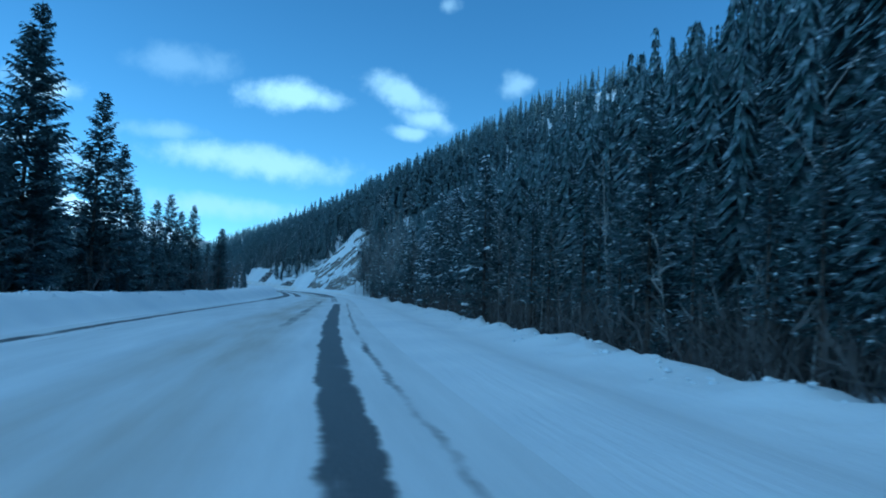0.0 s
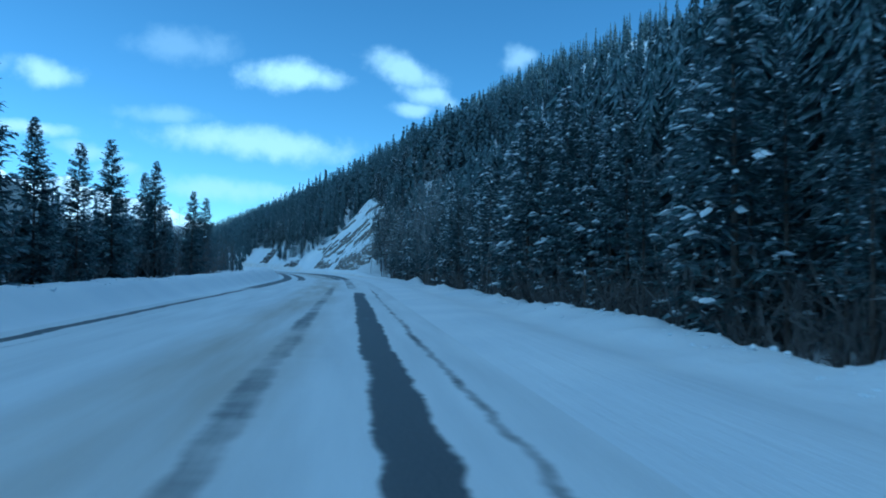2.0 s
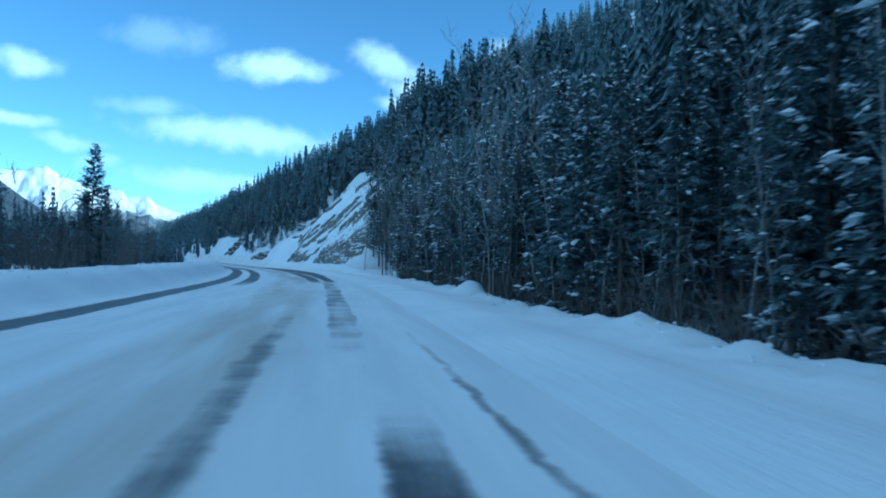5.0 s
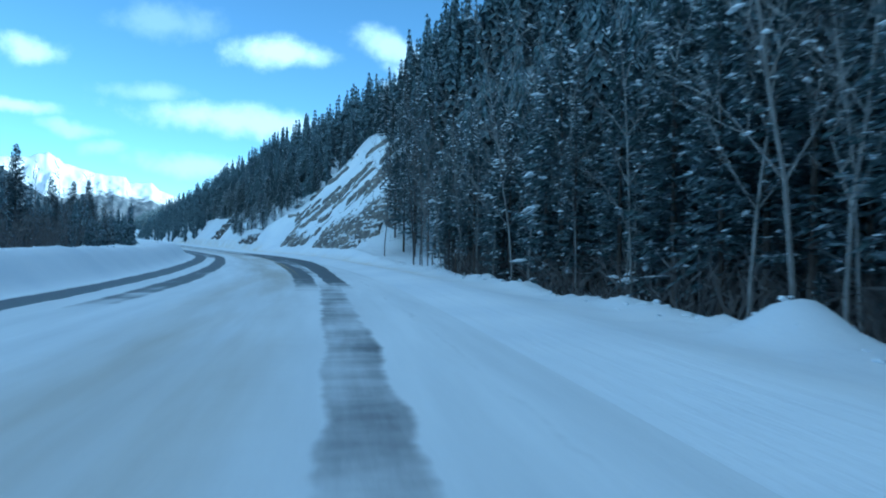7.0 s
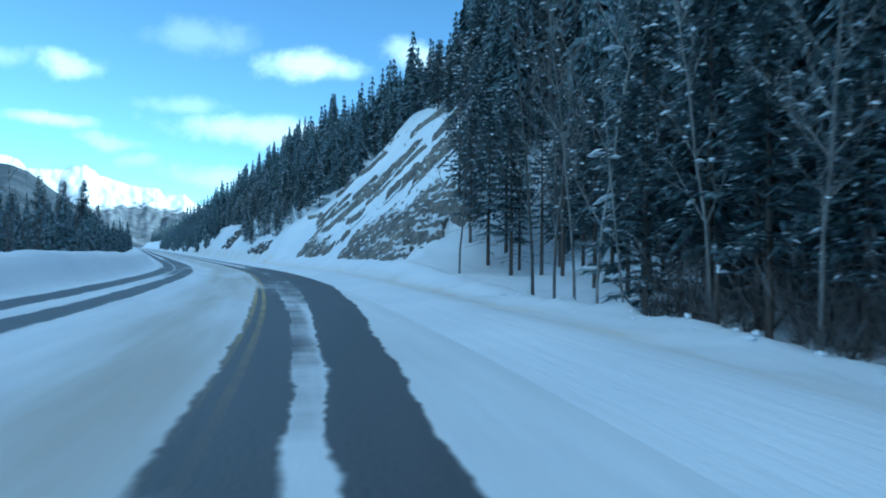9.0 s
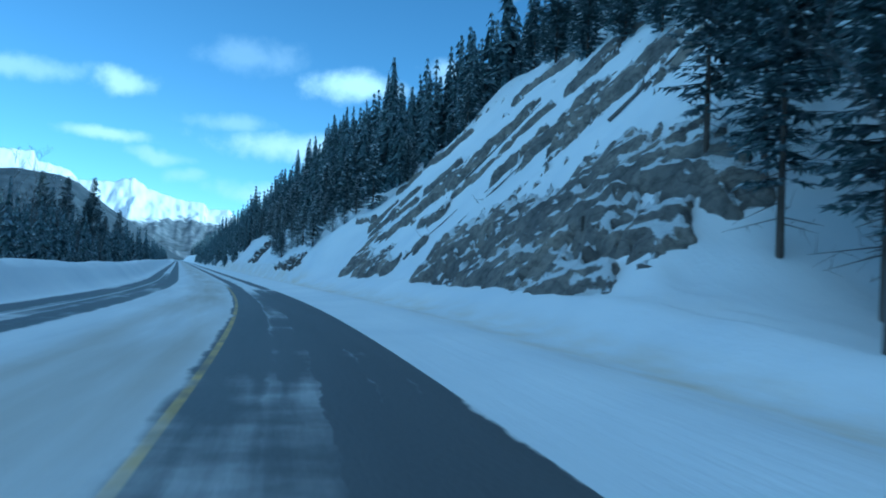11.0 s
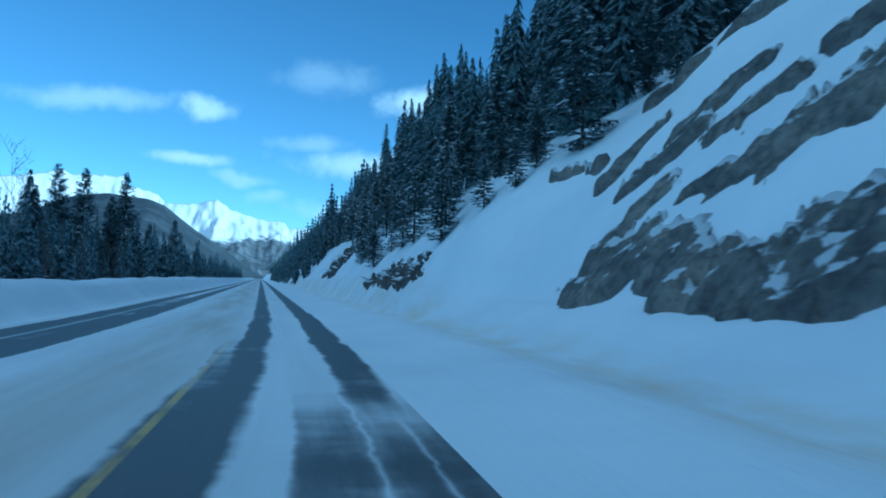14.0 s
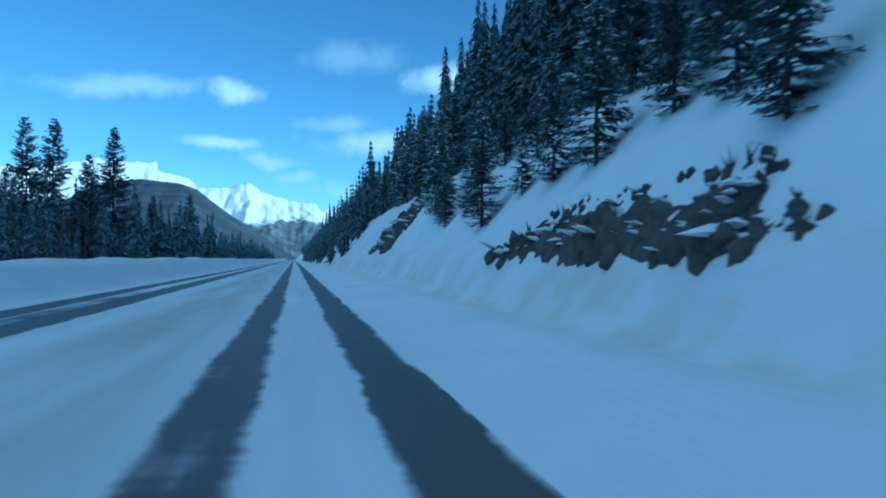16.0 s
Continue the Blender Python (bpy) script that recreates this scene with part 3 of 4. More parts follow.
def blob(rng, c, r, along, flat=0.45):
    """A small uneven lump, drawn out along a bough."""
    v = OCTA[0] * (r * rng.uniform(0.7, 1.3, (6, 1))) * (1.0, 1.0, flat)
    v[:, :2] += np.outer(OCTA[0][:, :2] @ along[:2], along[:2]) * r * rng.uniform(0.4, 2.0)
    run = v[:, 0] * along[0] + v[:, 1] * along[1]
    v[:, 2] += run * rng.uniform(-0.5, 0.1) - 0.08 * np.abs(run)
    return (v + c)[OCTA[1]]


def limb(p0, p1, r0, r1, sides=6):
    p0, p1 = np.asarray(p0, float), np.asarray(p1, float)
    d = (p1 - p0) / (np.linalg.norm(p1 - p0) + 1e-9)
    a = np.cross(d, (0.31, 0.9, 0.1))
    a /= np.linalg.norm(a)
    b = np.cross(d, a)
    ang = np.arange(sides) * 2 * math.pi / sides
    ring = np.cos(ang)[:, None] * a + np.sin(ang)[:, None] * b
    A, B = p0 + ring * r0, p1 + ring * r1
    n = np.roll(np.arange(sides), -1)
    return np.concatenate([np.stack([A, A[n], B[n]], 1), np.stack([A, B[n], B], 1)])


def spruce(rng, h, clear, spread, snowy, label, dead=True, dense=1.0, lump=1.0):
    """A spruce: trunk, needle crown of drooping boughs with side sprays, bare lower twigs, lumps of snow."""
    root = new("spruce_tree")
    tagged(root, label, "tree")
    r0 = 0.0085 * h + 0.025
    trunk, zs = [], np.linspace(-0.5, h, 7)
    bend = rng.normal(0, 0.012 * h, 2)
    at = lambda z: np.array([bend[0] * (z / h) ** 2, bend[1] * (z / h) ** 2, z])
    for a, b in zip(zs[:-1], zs[1:]):
        trunk.append(limb(at(a), at(b), max(r0 * (1 - max(a, 0) / h), 0.015), max(r0 * (1 - b / h), 0.01), 7))
    green, twigs, white = [], [], []
    z = clear * h
    while z < h * 0.985:
        f = (z - clear * h) / (h - clear * h)
        reach = spread * ((1 - f) ** 0.85) * (0.55 + 0.45 * min(1, f * 5)) + 0.12
        for k in range(rng.integers(5, 8)):
            az = rng.uniform(0, 2 * math.pi)
            L = reach * rng.uniform(0.65, 1.12)
            out = np.array([math.cos(az), math.sin(az), 0.0])
            side = np.array([-out[1], out[0], 0.0])
            droop = rng.uniform(0.28, 0.5) * (1 - f) - 0.35 * f
            p = lambda q: at(z) + out * L * q + np.array([0, 0, -droop * L * q + 0.22 * L * q * q])
            tip = p(1.0)
            w = 0.05 + 0.05 * L
            green.append(np.array([[p(0.05) - side * w, p(0.05) + side * w, tip]]))
            n = max(3, int((4.4 * L + 2) * dense))
            for j in range(n):
                q = 0.18 + 0.8 * (j + rng.random()) / n
                for sg in (-1, 1):
                    ln = (0.42 * L * (1 - 0.72 * q) + 0.1) * rng.uniform(0.7, 1.2)
                    d = out * rng.uniform(0.35, 0.75) + side * sg * rng.uniform(0.6, 1.0) + np.array([0, 0, rng.uniform(-0.6, 0.08)])
                    c = p(q)
                    ww = out * (0.05 + 0.03 * L) + np.array([0, 0, rng.uniform(-0.03, 0.03)])
                    green.append(np.array([[c - ww, c + ww, c + d * ln]]))
            for clump in range(int(snowy + rng.random()) + int(rng.random() < snowy * 0.45)):
                q = rng.uniform(0.4, 0.97)
                size = lump * (0.024 + 0.06 * rng.random() ** 1.7) * (0.6 + 0.4 * min(L, 2.0))
                for piece in range(1 + int(rng.random() < 0.2)):
                    white.append(blob(rng, p(min(q + 0.05 * piece, 1.0)) + rng.normal(0, 0.6 * size, 3) + (0, 0, 0.02), size * rng.uniform(0.6, 1.1), out, 0.6))
        z += (0.215 + 0.014 * h) * rng.uniform(0.7, 1.2) * (1 - 0.45 * f) / dense
    if dead and clear > 0.08:
        for k in range(int(clear * h * 7)):
            zz, az, L = rng.uniform(0.5, clear * h + 0.5), rng.uniform(0, 2 * math.pi), rng.uniform(0.4, 1.5)
            a = at(zz)
            b = a + np.array([math.cos(az) * L, math.sin(az) * L, rng.uniform(-0.35, 0.15) * L])
            twigs.append(limb(a, b, 0.018, 0.004, 3))
            for j in range(3):
                c = a + (b - a) * rng.uniform(0.3, 0.95)
                twigs.append(limb(c, c + rng.normal(0, 0.22, 3), 0.007, 0.002, 3))
    part("trunk", tri_mesh("trunk", np.concatenate(trunk), BARK, True), None, root)
    part("crown", tri_mesh("crown", np.concatenate(green), NEEDLE), None, root, "dark green drooping needle boughs")
    if twigs:
        part("deadwood", tri_mesh("deadwood", np.concatenate(twigs), DEAD), None, root, "bare dead lower twigs", "stuff")
    if white:
        part("snow_cap", tri_mesh("snow_cap", np.concatenate(white), CLUMP, True), None, root, "clumps of snow on the boughs", "stuff")
    return root


def bare_tree(rng, h, mat, label, snowy=0.3):
    """A leafless broadleaf tree: trunk, forking limbs, fine twigs."""
    root = tagged(new("bare_tree"), label, "tree")
    wood, twigs, white = [], [], []

    def grow(p, d, ln, r, depth):
        n = 7 if depth == 0 else 3
        for k in range(n):
            q = p + d * ln / n
            (wood if depth < 2 else twigs).append(limb(p, q, r * (1 - 0.9 * k / n), r * (1 - 0.9 * (k + 1) / n), 6 if depth < 2 else 3))
            p = q
            d = d + rng.normal(0, 0.05 if depth == 0 else 0.1, 3) + (0, 0, 0.03)
            d = d / np.linalg.norm(d)
            if depth == 0 and k < 1:
                continue
            if depth < 3:
                for j in range(2):
                    az = rng.uniform(0, 2 * math.pi)
                    e = d * 0.8 + np.array([math.cos(az), math.sin(az), rng.uniform(0, 0.4)]) * 0.62
                    size = rng.uniform(0.14, 0.28) * (1.2 - 0.1 * k) if depth == 0 else rng.uniform(0.38, 0.58)
                    grow(p, e / np.linalg.norm(e), ln * size, r * (0.42 if depth == 0 else 0.5), depth + 1)
            if depth in (1, 2) and rng.random() < snowy * 0.25:
                white.append(blob(rng, p + (0, 0, r), rng.uniform(0.03, 0.06), np.array([d[0], d[1], 0]), 0.5))
    grow(np.array([0, 0, -0.3]), np.array([rng.normal(0, 0.03), rng.normal(0, 0.03), 1.0]), h, 0.0037 * h + 0.009, 0)
    part("trunk", tri_mesh("trunk", np.concatenate(wood), mat, True), None, root)
    part("branchwork", tri_mesh("branchwork", np.concatenate(twigs), mat), None, root, "", "stuff")
    if white:
        part("snow_cap", tri_mesh("snow_cap", np.concatenate(white), CLUMP, True), None, root, "snow caught in the forks", "stuff")
    return root


def put(ob, s, u, scale=1.0, turn=0.0, wide=1.0):
    x, y = place(s, u)
    return Matrix.LocRotScale((float(x), float(y), ground_z(s, u)), Euler((0, 0, turn)), (scale * wide, scale * wide, scale))


def stand(kinds, spots, group, wide=1.0, again=False):
    """Stand copies of the kinds at spots (s, u, height); the first copy of each kind is the original itself."""
    used = set(range(len(kinds) - 1)) if again else set()
    for i, (s, u, h, k) in enumerate(spots):
        ob, own = kinds[k]
        m = put(ob, s, u, h / own, (i * 2.399) % 6.283, wide)
        if k in used:
            ob = copy_thing(ob, m)
        else:
            ob.matrix_basis = m
            used.add(k)
        tagged(ob, group=group)


rng = np.random.default_rng(11)
SPRUCES = [(spruce(rng, 9.0, 0.20, 1.65, 0.8, "dark spruce with snow-laden boughs at the forest edge"), 9.0),
           (spruce(rng, 10.0, 0.2, 1.4, 0.6, "slim spruce with a bare lower trunk"), 10.0),
           (spruce(rng, 8.0, 0.04, 1.7, 1.2, "bushy spruce dusted with snow", lump=1.35), 8.0),
           (spruce(rng, 10.5, 0.26, 1.3, 0.5, "slender dark spruce with dead lower twigs"), 10.5),
           (spruce(rng, 5.0, 0.05, 1.15, 0.6, "young spruce carrying snow", lump=1.2), 5.0),
           (spruce(rng, 9.5, 0.02, 1.55, 0.7, "pointed spruce on the steep snow slope", lump=1.5), 9.5)]
front, behind = [], []
s = -5.0
while s < 100:
    u = 6.6 + rng.uniform(-0.4, 0.7)
    k = 0.86 if s < 40 else 1.0
    front.append((s, u, k * rng.uniform(6.6, 8.8), int(rng.choice([1, 3, 3, 0] if s < 30 else [0, 0, 1, 2, 2, 3]))))
    behind.append((s + rng.uniform(-0.6, 0.6), u + rng.uniform(1.2, 2.2), k * rng.uniform(7.2, 9.2)))
    behind.append((s + rng.uniform(-0.6, 0.6), u + rng.uniform(2.0, 3.2), k * rng.uniform(7.5, 9.5)))
    if rng.random() < 0.12:
        front.append((s + 0.5, u - 0.35, rng.uniform(2.0, 3.6), 4))
    s += rng.uniform(0.75, 1.25)
for s, u, h in ((101.0, 7.4, 8.0), (102.2, 8.6, 9.5), (103.1, 7.6, 8.6), (104.3, 8.7, 9.0), (105.3, 7.7, 8.4), (106.3, 8.8, 9.0), (107.3, 7.9, 8.6), (108.4, 9.0, 9.0), (109.4, 7.7, 8.0),
                (110.4, 8.4, 8.9), (111.4, 7.6, 7.6), (112.2, 8.6, 8.6), (113.4, 7.6, 7.4), (114.6, 8.2, 7.6), (116.0, 8.0, 6.8)):
    front.append((s, u, h, 1 if h > 8.8 else (3 if s < 108 else 0)))
for k in range(40):
    behind.append((rng.uniform(100, 118), rng.uniform(9.6, 13.0), rng.uniform(6.5, 8.5)))
edge = []
s = 117.0
while s < 215:
    e = float(np.interp(s, (117, 121, 133, 142, 144, 146, 147.5, 151, 154, 157.5, 160, 162.5, 172, 178, 204, 220), (9.2, 11.2, 13.4, 14.6, 12.0, 8.3, 6.3, 5.4, 5.45, 5.45, 5.0, 4.7, 5.0, 7.2, 7.4, 6.5)))
    tall = float(np.interp(s, (109, 140, 150, 165, 200, 220), (5.8, 5.6, 4.7, 4.5, 4.4, 4.0)))
    edge.append((s, e + rng.uniform(-0.2, 0.6), tall * rng.uniform(0.6, 1.05), int(rng.choice([5, 2, 4, 2]))))
    edge.append((s + 0.5, e + rng.uniform(1.0, 2.6), tall * rng.uniform(0.9, 1.3), int(rng.choice([5, 2, 5]))))
    behind.append((s + 0.3, e + rng.uniform(2.6, 4.5), tall * rng.uniform(1.0, 1.5)))
    s += rng.uniform(1.2, 2.1)
stand(SPRUCES, front, "spruces of the right-hand wood")
stand(SPRUCES, edge, "spruces of the right-hand wood", 1.25, True)

LEFT_SPRUCES = [(spruce(rng, 12.0, 0.03, 2.9, 0.12, "tall dark spruce standing behind the snow bank", False, 1.4), 12.0),
                (spruce(rng, 9.0, 0.03, 2.1, 0.12, "slim pointed spruce behind the snow bank", False, 1.3), 9.0)]
left = [(27.5, -13.2, 11.0, 0), (37.6, -13.6, 8.6, 0), (44.6, -13.2, 6.8, 0), (47.2, -14.0, 5.8, 0), (33.0, -12.5, 13.4, 0), (30.3, -12.8, 9.4, 0), (36.0, -14.5, 8.0, 0), (40.5, -12.0, 10.3, 1), (42.8, -11.3, 7.1, 1), (50.4, -12.5, 5.8, 1), (55.3, -12.5, 5.6, 1), (60.7, -12.5, 6.5, 1),
        (70.3, -10.2, 5.0, 1), (71.5, -12.8, 6.8, 1), (78.5, -15.0, 6.8, 1), (94.0, -12.5, 6.3, 1), (175.0, -12.9, 5.4, 1), (178.0, -13.4, 5.2, 1), (196.0, -14.6, 8.2, 1), (201.0, -17.6, 9.0, 1),
        (195.0, -12.3, 7.8, 0), (203.0, -12.5, 8.8, 1), (218.0, -12.5, 7.0, 0), (243.0, -12.5, 7.6, 1)]
s = 28.0
while s < 300:
    left.append((s, -14.0 - abs(rng.normal(0, 3.0)), rng.uniform(3.0, 5.6), int(rng.integers(0, 2))))
    s += rng.uniform(6.5, 11.0)
stand(LEFT_SPRUCES, left, "spruces of the left-hand wood")

ASPENS = [(bare_tree(rng, 6.5, PALE, "pale leafless aspen at the forest edge"), 6.5), (bare_tree(rng, 7.0, DEAD, "dark leafless tree with long limbs"), 7.0)]
stand(ASPENS, [(109.7, 6.0, 7.6, 1), (103.2, 6.0, 8.4, 1), (102.3, 6.2, 7.0, 0), (101.6, 5.9, 7.4, 1), (100.9, 6.1, 6.6, 0), (99.4, 5.9, 7.2, 0), (96.0, 6.2, 7.0, 0), (93.4, 6.1, 6.2, 0), (91.0, 5.9, 8.4, 0),
               (88.9, 5.9, 8.0, 0), (87.9, 6.1, 7.4, 0), (84.6, 6.2, 6.0, 0), (81.0, 6.1, 6.4, 0), (76.5, 5.9, 7.2, 0), (75.6, 6.0, 9.0, 0), (74.4, 5.9, 7.0, 0), (72.8, 6.0, 9.2, 0), (68.0, 6.2, 6.6, 0),
               (64.0, 6.1, 5.4, 0), (57.0, 6.0, 4.6, 0), (25.6, 5.9, 3.4, 0), (24.5, 6.0, 3.0, 0), (168.0, -11.5, 6.0, 1), (163.0, -12.5, 7.0, 1), (172.0, -12.6, 5.2, 1), (150.0, -11.0, 5.4, 1), (146.0, -12.0, 4.6, 1)], "leafless trees")


def brush(name, spots, label, mat):
    """Leafless undergrowth: sprays of thin stems."""
    t = []
    for s, u, h in spots:
        x, y = place(s, u)
        o = np.array([float(x), float(y), ground_z(s, u) - 0.05])
        for k in range(9):
            d = np.array([rng.normal(0, 0.35), rng.normal(0, 0.35), 1.0])
            tip = o + d * h * rng.uniform(0.5, 1.0)
            w = rng.normal(0, 1, 3) * 0.012
            t.append([o - w, o + w, tip])
            for j in range(3):
                c = o + (tip - o) * rng.uniform(0.3, 0.9)
                t.append([c - w, c + w, c + d * 0.2 * h + rng.normal(0, 0.14 * h, 3)])
    tagged(new(name, tri_mesh(name, t, mat)), label, "undergrowth", kind="stuff")


brush("undergrowth", [(rng.uniform(-6, 98), rng.uniform(5.7, 9.5), rng.uniform(0.5, 1.9)) for k in range(1300)], "leafless brown undergrowth along the forest edge", DEAD)
brush("left_undergrowth", [(rng.uniform(25, 260), rng.uniform(-20, -11.5), rng.uniform(0.8, 3.0)) for k in range(1000)], "leafless brush behind the snow bank", DEAD)


def saplings(name, spots, label, mat):
    """Thin leafless poles with upswept twigs."""
    t = []
    for s, u, h in spots:
        x, y = place(s, u)
        o = np.array([float(x), float(y), ground_z(s, u) - 0.1])
        lean = rng.normal(0, 0.09, 2)
        top = o + np.array([lean[0] * h, lean[1] * h, h])
        mid = (o + top) / 2 + np.append(rng.normal(0, 0.06, 2), 0)
        t += [*limb(o, mid, 0.004 * h + 0.006, 0.003 * h + 0.004, 4), *limb(mid, top, 0.003 * h + 0.004, 0.003, 4)]
        for j in range(14):
            c = o + (top - o) * rng.uniform(0.25, 0.98)
            az, ln = rng.uniform(0, 6.283), rng.uniform(0.25, 0.8) * (1.0 + 0.05 * h)
            d = np.array([math.cos(az) * 0.6, math.sin(az) * 0.6, rng.uniform(0.35, 0.9)]) * ln
            w = rng.normal(0, 1, 3) * 0.008
            t.append([c - w, c + w, c + d])
            for i in range(2):
                q = c + d * rng.uniform(0.3, 0.8)
                t.append([q - w, q + w, q + d * 0.3 + rng.normal(0, 0.12, 3)])
    tagged(new(name, tri_mesh(name, t, mat)), label, "saplings", kind="stuff")


saplings("sapling_thicket", [(rng.uniform(-4, 100), rng.uniform(6.1, 8.0), rng.uniform(2.0, 5.0)) for k in range(90)], "thin pale leafless saplings along the forest edge", PALE)
saplings("left_thicket", [(rng.uniform(60, 230), rng.uniform(-15, -9.4), rng.uniform(2.0, 4.4)) for k in range(330)], "thin leafless saplings behind the snow bank", DEAD)


def snow_chunks(name, spots, label):
    """Clods thrown up by the plough, lying along the crest of a bank."""
    bm = bmesh.new()
    bmesh.ops.create_icosphere(bm, subdivisions=2, radius=1.0)
    V, F = np.array([v.co for v in bm.verts]), np.array([[v.index for v in f.verts] for f in bm.faces])
    bm.free()
    vs, fs = [], []
    for k, (s, u, r) in enumerate(spots):
        x, y = place(s, u)
        dirs = rng.normal(0, 1, (3, 3))
        v = V * (1 + 0.22 * np.sin(V @ dirs.T * 1.7).sum(1, keepdims=True) / 1.7) * (r * rng.uniform(0.8, 1.4), r * rng.uniform(0.8, 1.4), r * rng.uniform(0.55, 0.9))
        vs.append(v + (float(x), float(y), ground_z(s, u) + 0.15 * r))
        fs.append(F + k * len(V))
    tagged(new(name, mesh_from(name, np.concatenate(vs), np.concatenate(fs), (CLUMP,))), label, "snow clods", kind="stuff")


snow_chunks("snow_clods", [(rng.uniform(-5, 102), rng.normal(4.85, 0.22), 0.025 + 0.04 * rng.random() ** 3) for k in range(520)], "clods of ploughed snow along the bank's crest")
snow_chunks("left_snow_clods", [(rng.uniform(10, 200), rng.normal(-6.85, 0.2), 0.025 + 0.04 * rng.random() ** 3) for k in range(360)], "clods of ploughed snow along the far bank's crest")


# ---- outcrops beside the road ----
def boulder(r):
    """An angular block with a few broken faces, about one metre in radius."""
    bm = bmesh.new()
    bmesh.ops.create_icosphere(bm, subdivisions=2, radius=1.0)
    for k in range(9):
        n = Vector(r.normal(0, 1, 3)).normalized()
        cut = r.uniform(0.5, 0.8)
        for v in bm.verts:
            d = v.co.dot(n) - cut
            if d > 0:
                v.co -= n * d
    for v in bm.verts:
        v.co *= 1 + r.normal(0, 0.09)
    me = bpy.data.meshes.new("boulder")
    bm.to_mesh(me)
    bm.free()
    me.materials.append(SLATE)
    return me


BOULDERS = [boulder(np.random.default_rng(70 + k)) for k in range(6)]


def outcrop(s0, s1, u0, rise, seed, label):
    """A knobbly rock hump on the snow slope, with pockets of snow and dry shrubs."""
    root = tagged(new("rock_outcrop"), label, "rock")
    r = np.random.default_rng(seed)
    ss, uu = np.arange(s0, s1, 0.09), np.arange(u0 - 0.3, u0 + rise, 0.07)
    S, U = np.meshgrid(ss, uu, indexing="ij")
    m = np.clip(1 - ((S - (s0 + s1) / 2) / ((s1 - s0) / 2)) ** 2, 0, 1) ** 0.5 * step(u0 - 0.3, u0 + 0.1, U) * step(u0 + rise, u0 + rise * 0.6, U)
    knobs = 1 - 2 * np.abs(fractal(S * 1.7 + seed, U * 2.4, 3, 0.6) - 0.5)
    z = height(S, U) - 0.3 + m * (0.12 + 0.4 * knobs + 0.6 * (fractal(S * 2.6 + seed, U * 3.4, 4, 0.65) - 0.5))
    x, y = place(S, U)
    me = mesh_from("rock", np.stack([x, y, z], -1).reshape(-1, 3), grid_faces(len(ss), len(uu))[:, ::-1], (SLATE,))
    part("rock", me, None, root)
    t, w = [], []
    span = s1 - s0
    for k in range(int(span * rise * (20 if rise < 1 else 9))):
        s, q = s0 + span * r.uniform(0.02, 0.98), r.random()
        low = u0 - 0.06
        high = u0 + rise * min(1.0, 3.2 * (s - s0) / span + 0.35, 6 * (s1 - s) / span + 0.25)
        u = low + (high - low) * q
        px, py = place(s, u)
        o = (float(px), float(py), ground_z(s, u) + r.uniform(-0.06, 0.04))
        size = (0.08 + 0.17 * r.random() ** 1.6) * (1.15 - 0.6 * q) * (1.0 if rise < 1 else 1.5)
        rock = new("boulder", BOULDERS[int(r.integers(0, len(BOULDERS)))])
        rock.parent = root
        rock.matrix_basis = Matrix.LocRotScale(o, Euler((r.uniform(-0.35, 0.35), r.uniform(-0.35, 0.35), r.uniform(0, 6.28))), (size, size * r.uniform(0.7, 1.1), size * r.uniform(0.9, 1.5)))
        if r.random() < 0.3:
            w.append(blob(r, np.array(o) + (-0.5 * size, -0.4 * size, size * r.uniform(0.5, 1.0)), size * r.uniform(0.3, 0.6), np.array([0.9, 0.4, 0]), 0.5))
        if r.random() < 0.25:
            o = np.array(o) + (0, 0, 0.6 * size)
            for j in range(4):
                tip = o + np.array([r.normal(0, 0.06), r.normal(0, 0.06), r.uniform(0.08, 0.2)])
                v = r.normal(0, 1, 3) * 0.01
                t.append([o - v, o + v, tip])
    part("dry_shrub", tri_mesh("dry_shrub", t, DEAD), None, root, "low dry shrubs growing from the cracks", "stuff")
    part("snow_cap", tri_mesh("snow_cap", np.concatenate(w), CLUMP, True), None, root, "pockets of snow", "stuff")
    return root


outcrop(149.3, 158.2, 3.95, 0.95, 5, "dark rock hump with dry shrubs beside the road")
outcrop(177.0, 186.0, 4.5, 2.4, 9, "low rock wall with snow pockets beside the road")


def fallen_pole(s0, u0, s1, u1, r):
    a, b = [np.array([*map(float, place(s, u)), ground_z(s, u) + 0.05]) for s, u in ((s0, u0), (s1, u1))]
    root = tagged(new("fallen_pole"), "thin dead tree trunk lying on the snow slope", "log", group="fallen trunks")
    root.location = a
    d = b - a
    t = [limb(d * k / 4, d * (k + 1) / 4, r * (1 - k / 5), r * (1 - (k + 1) / 5), 6) for k in range(4)]
    part("trunk", tri_mesh("trunk", np.concatenate(t), DEAD, True), None, root)
    t = []
    for k in range(9):
        c = d * rng.uniform(0.2, 1.0)
        t.append(limb(c, c + rng.normal(0, 0.22, 3), r * 0.25, 0.003, 3))
    part("branchwork", tri_mesh("branchwork", np.concatenate(t), DEAD), None, root, "", "stuff")


for q in ((130.6, 5.6, 129.4, 7.2, 0.05), (128.0, 6.4, 126.6, 8.4, 0.06), (132.8, 8.6, 131.0, 11.0, 0.04), (121.5, 8.8, 119.8, 10.8, 0.06)):
    fallen_pole(*q)


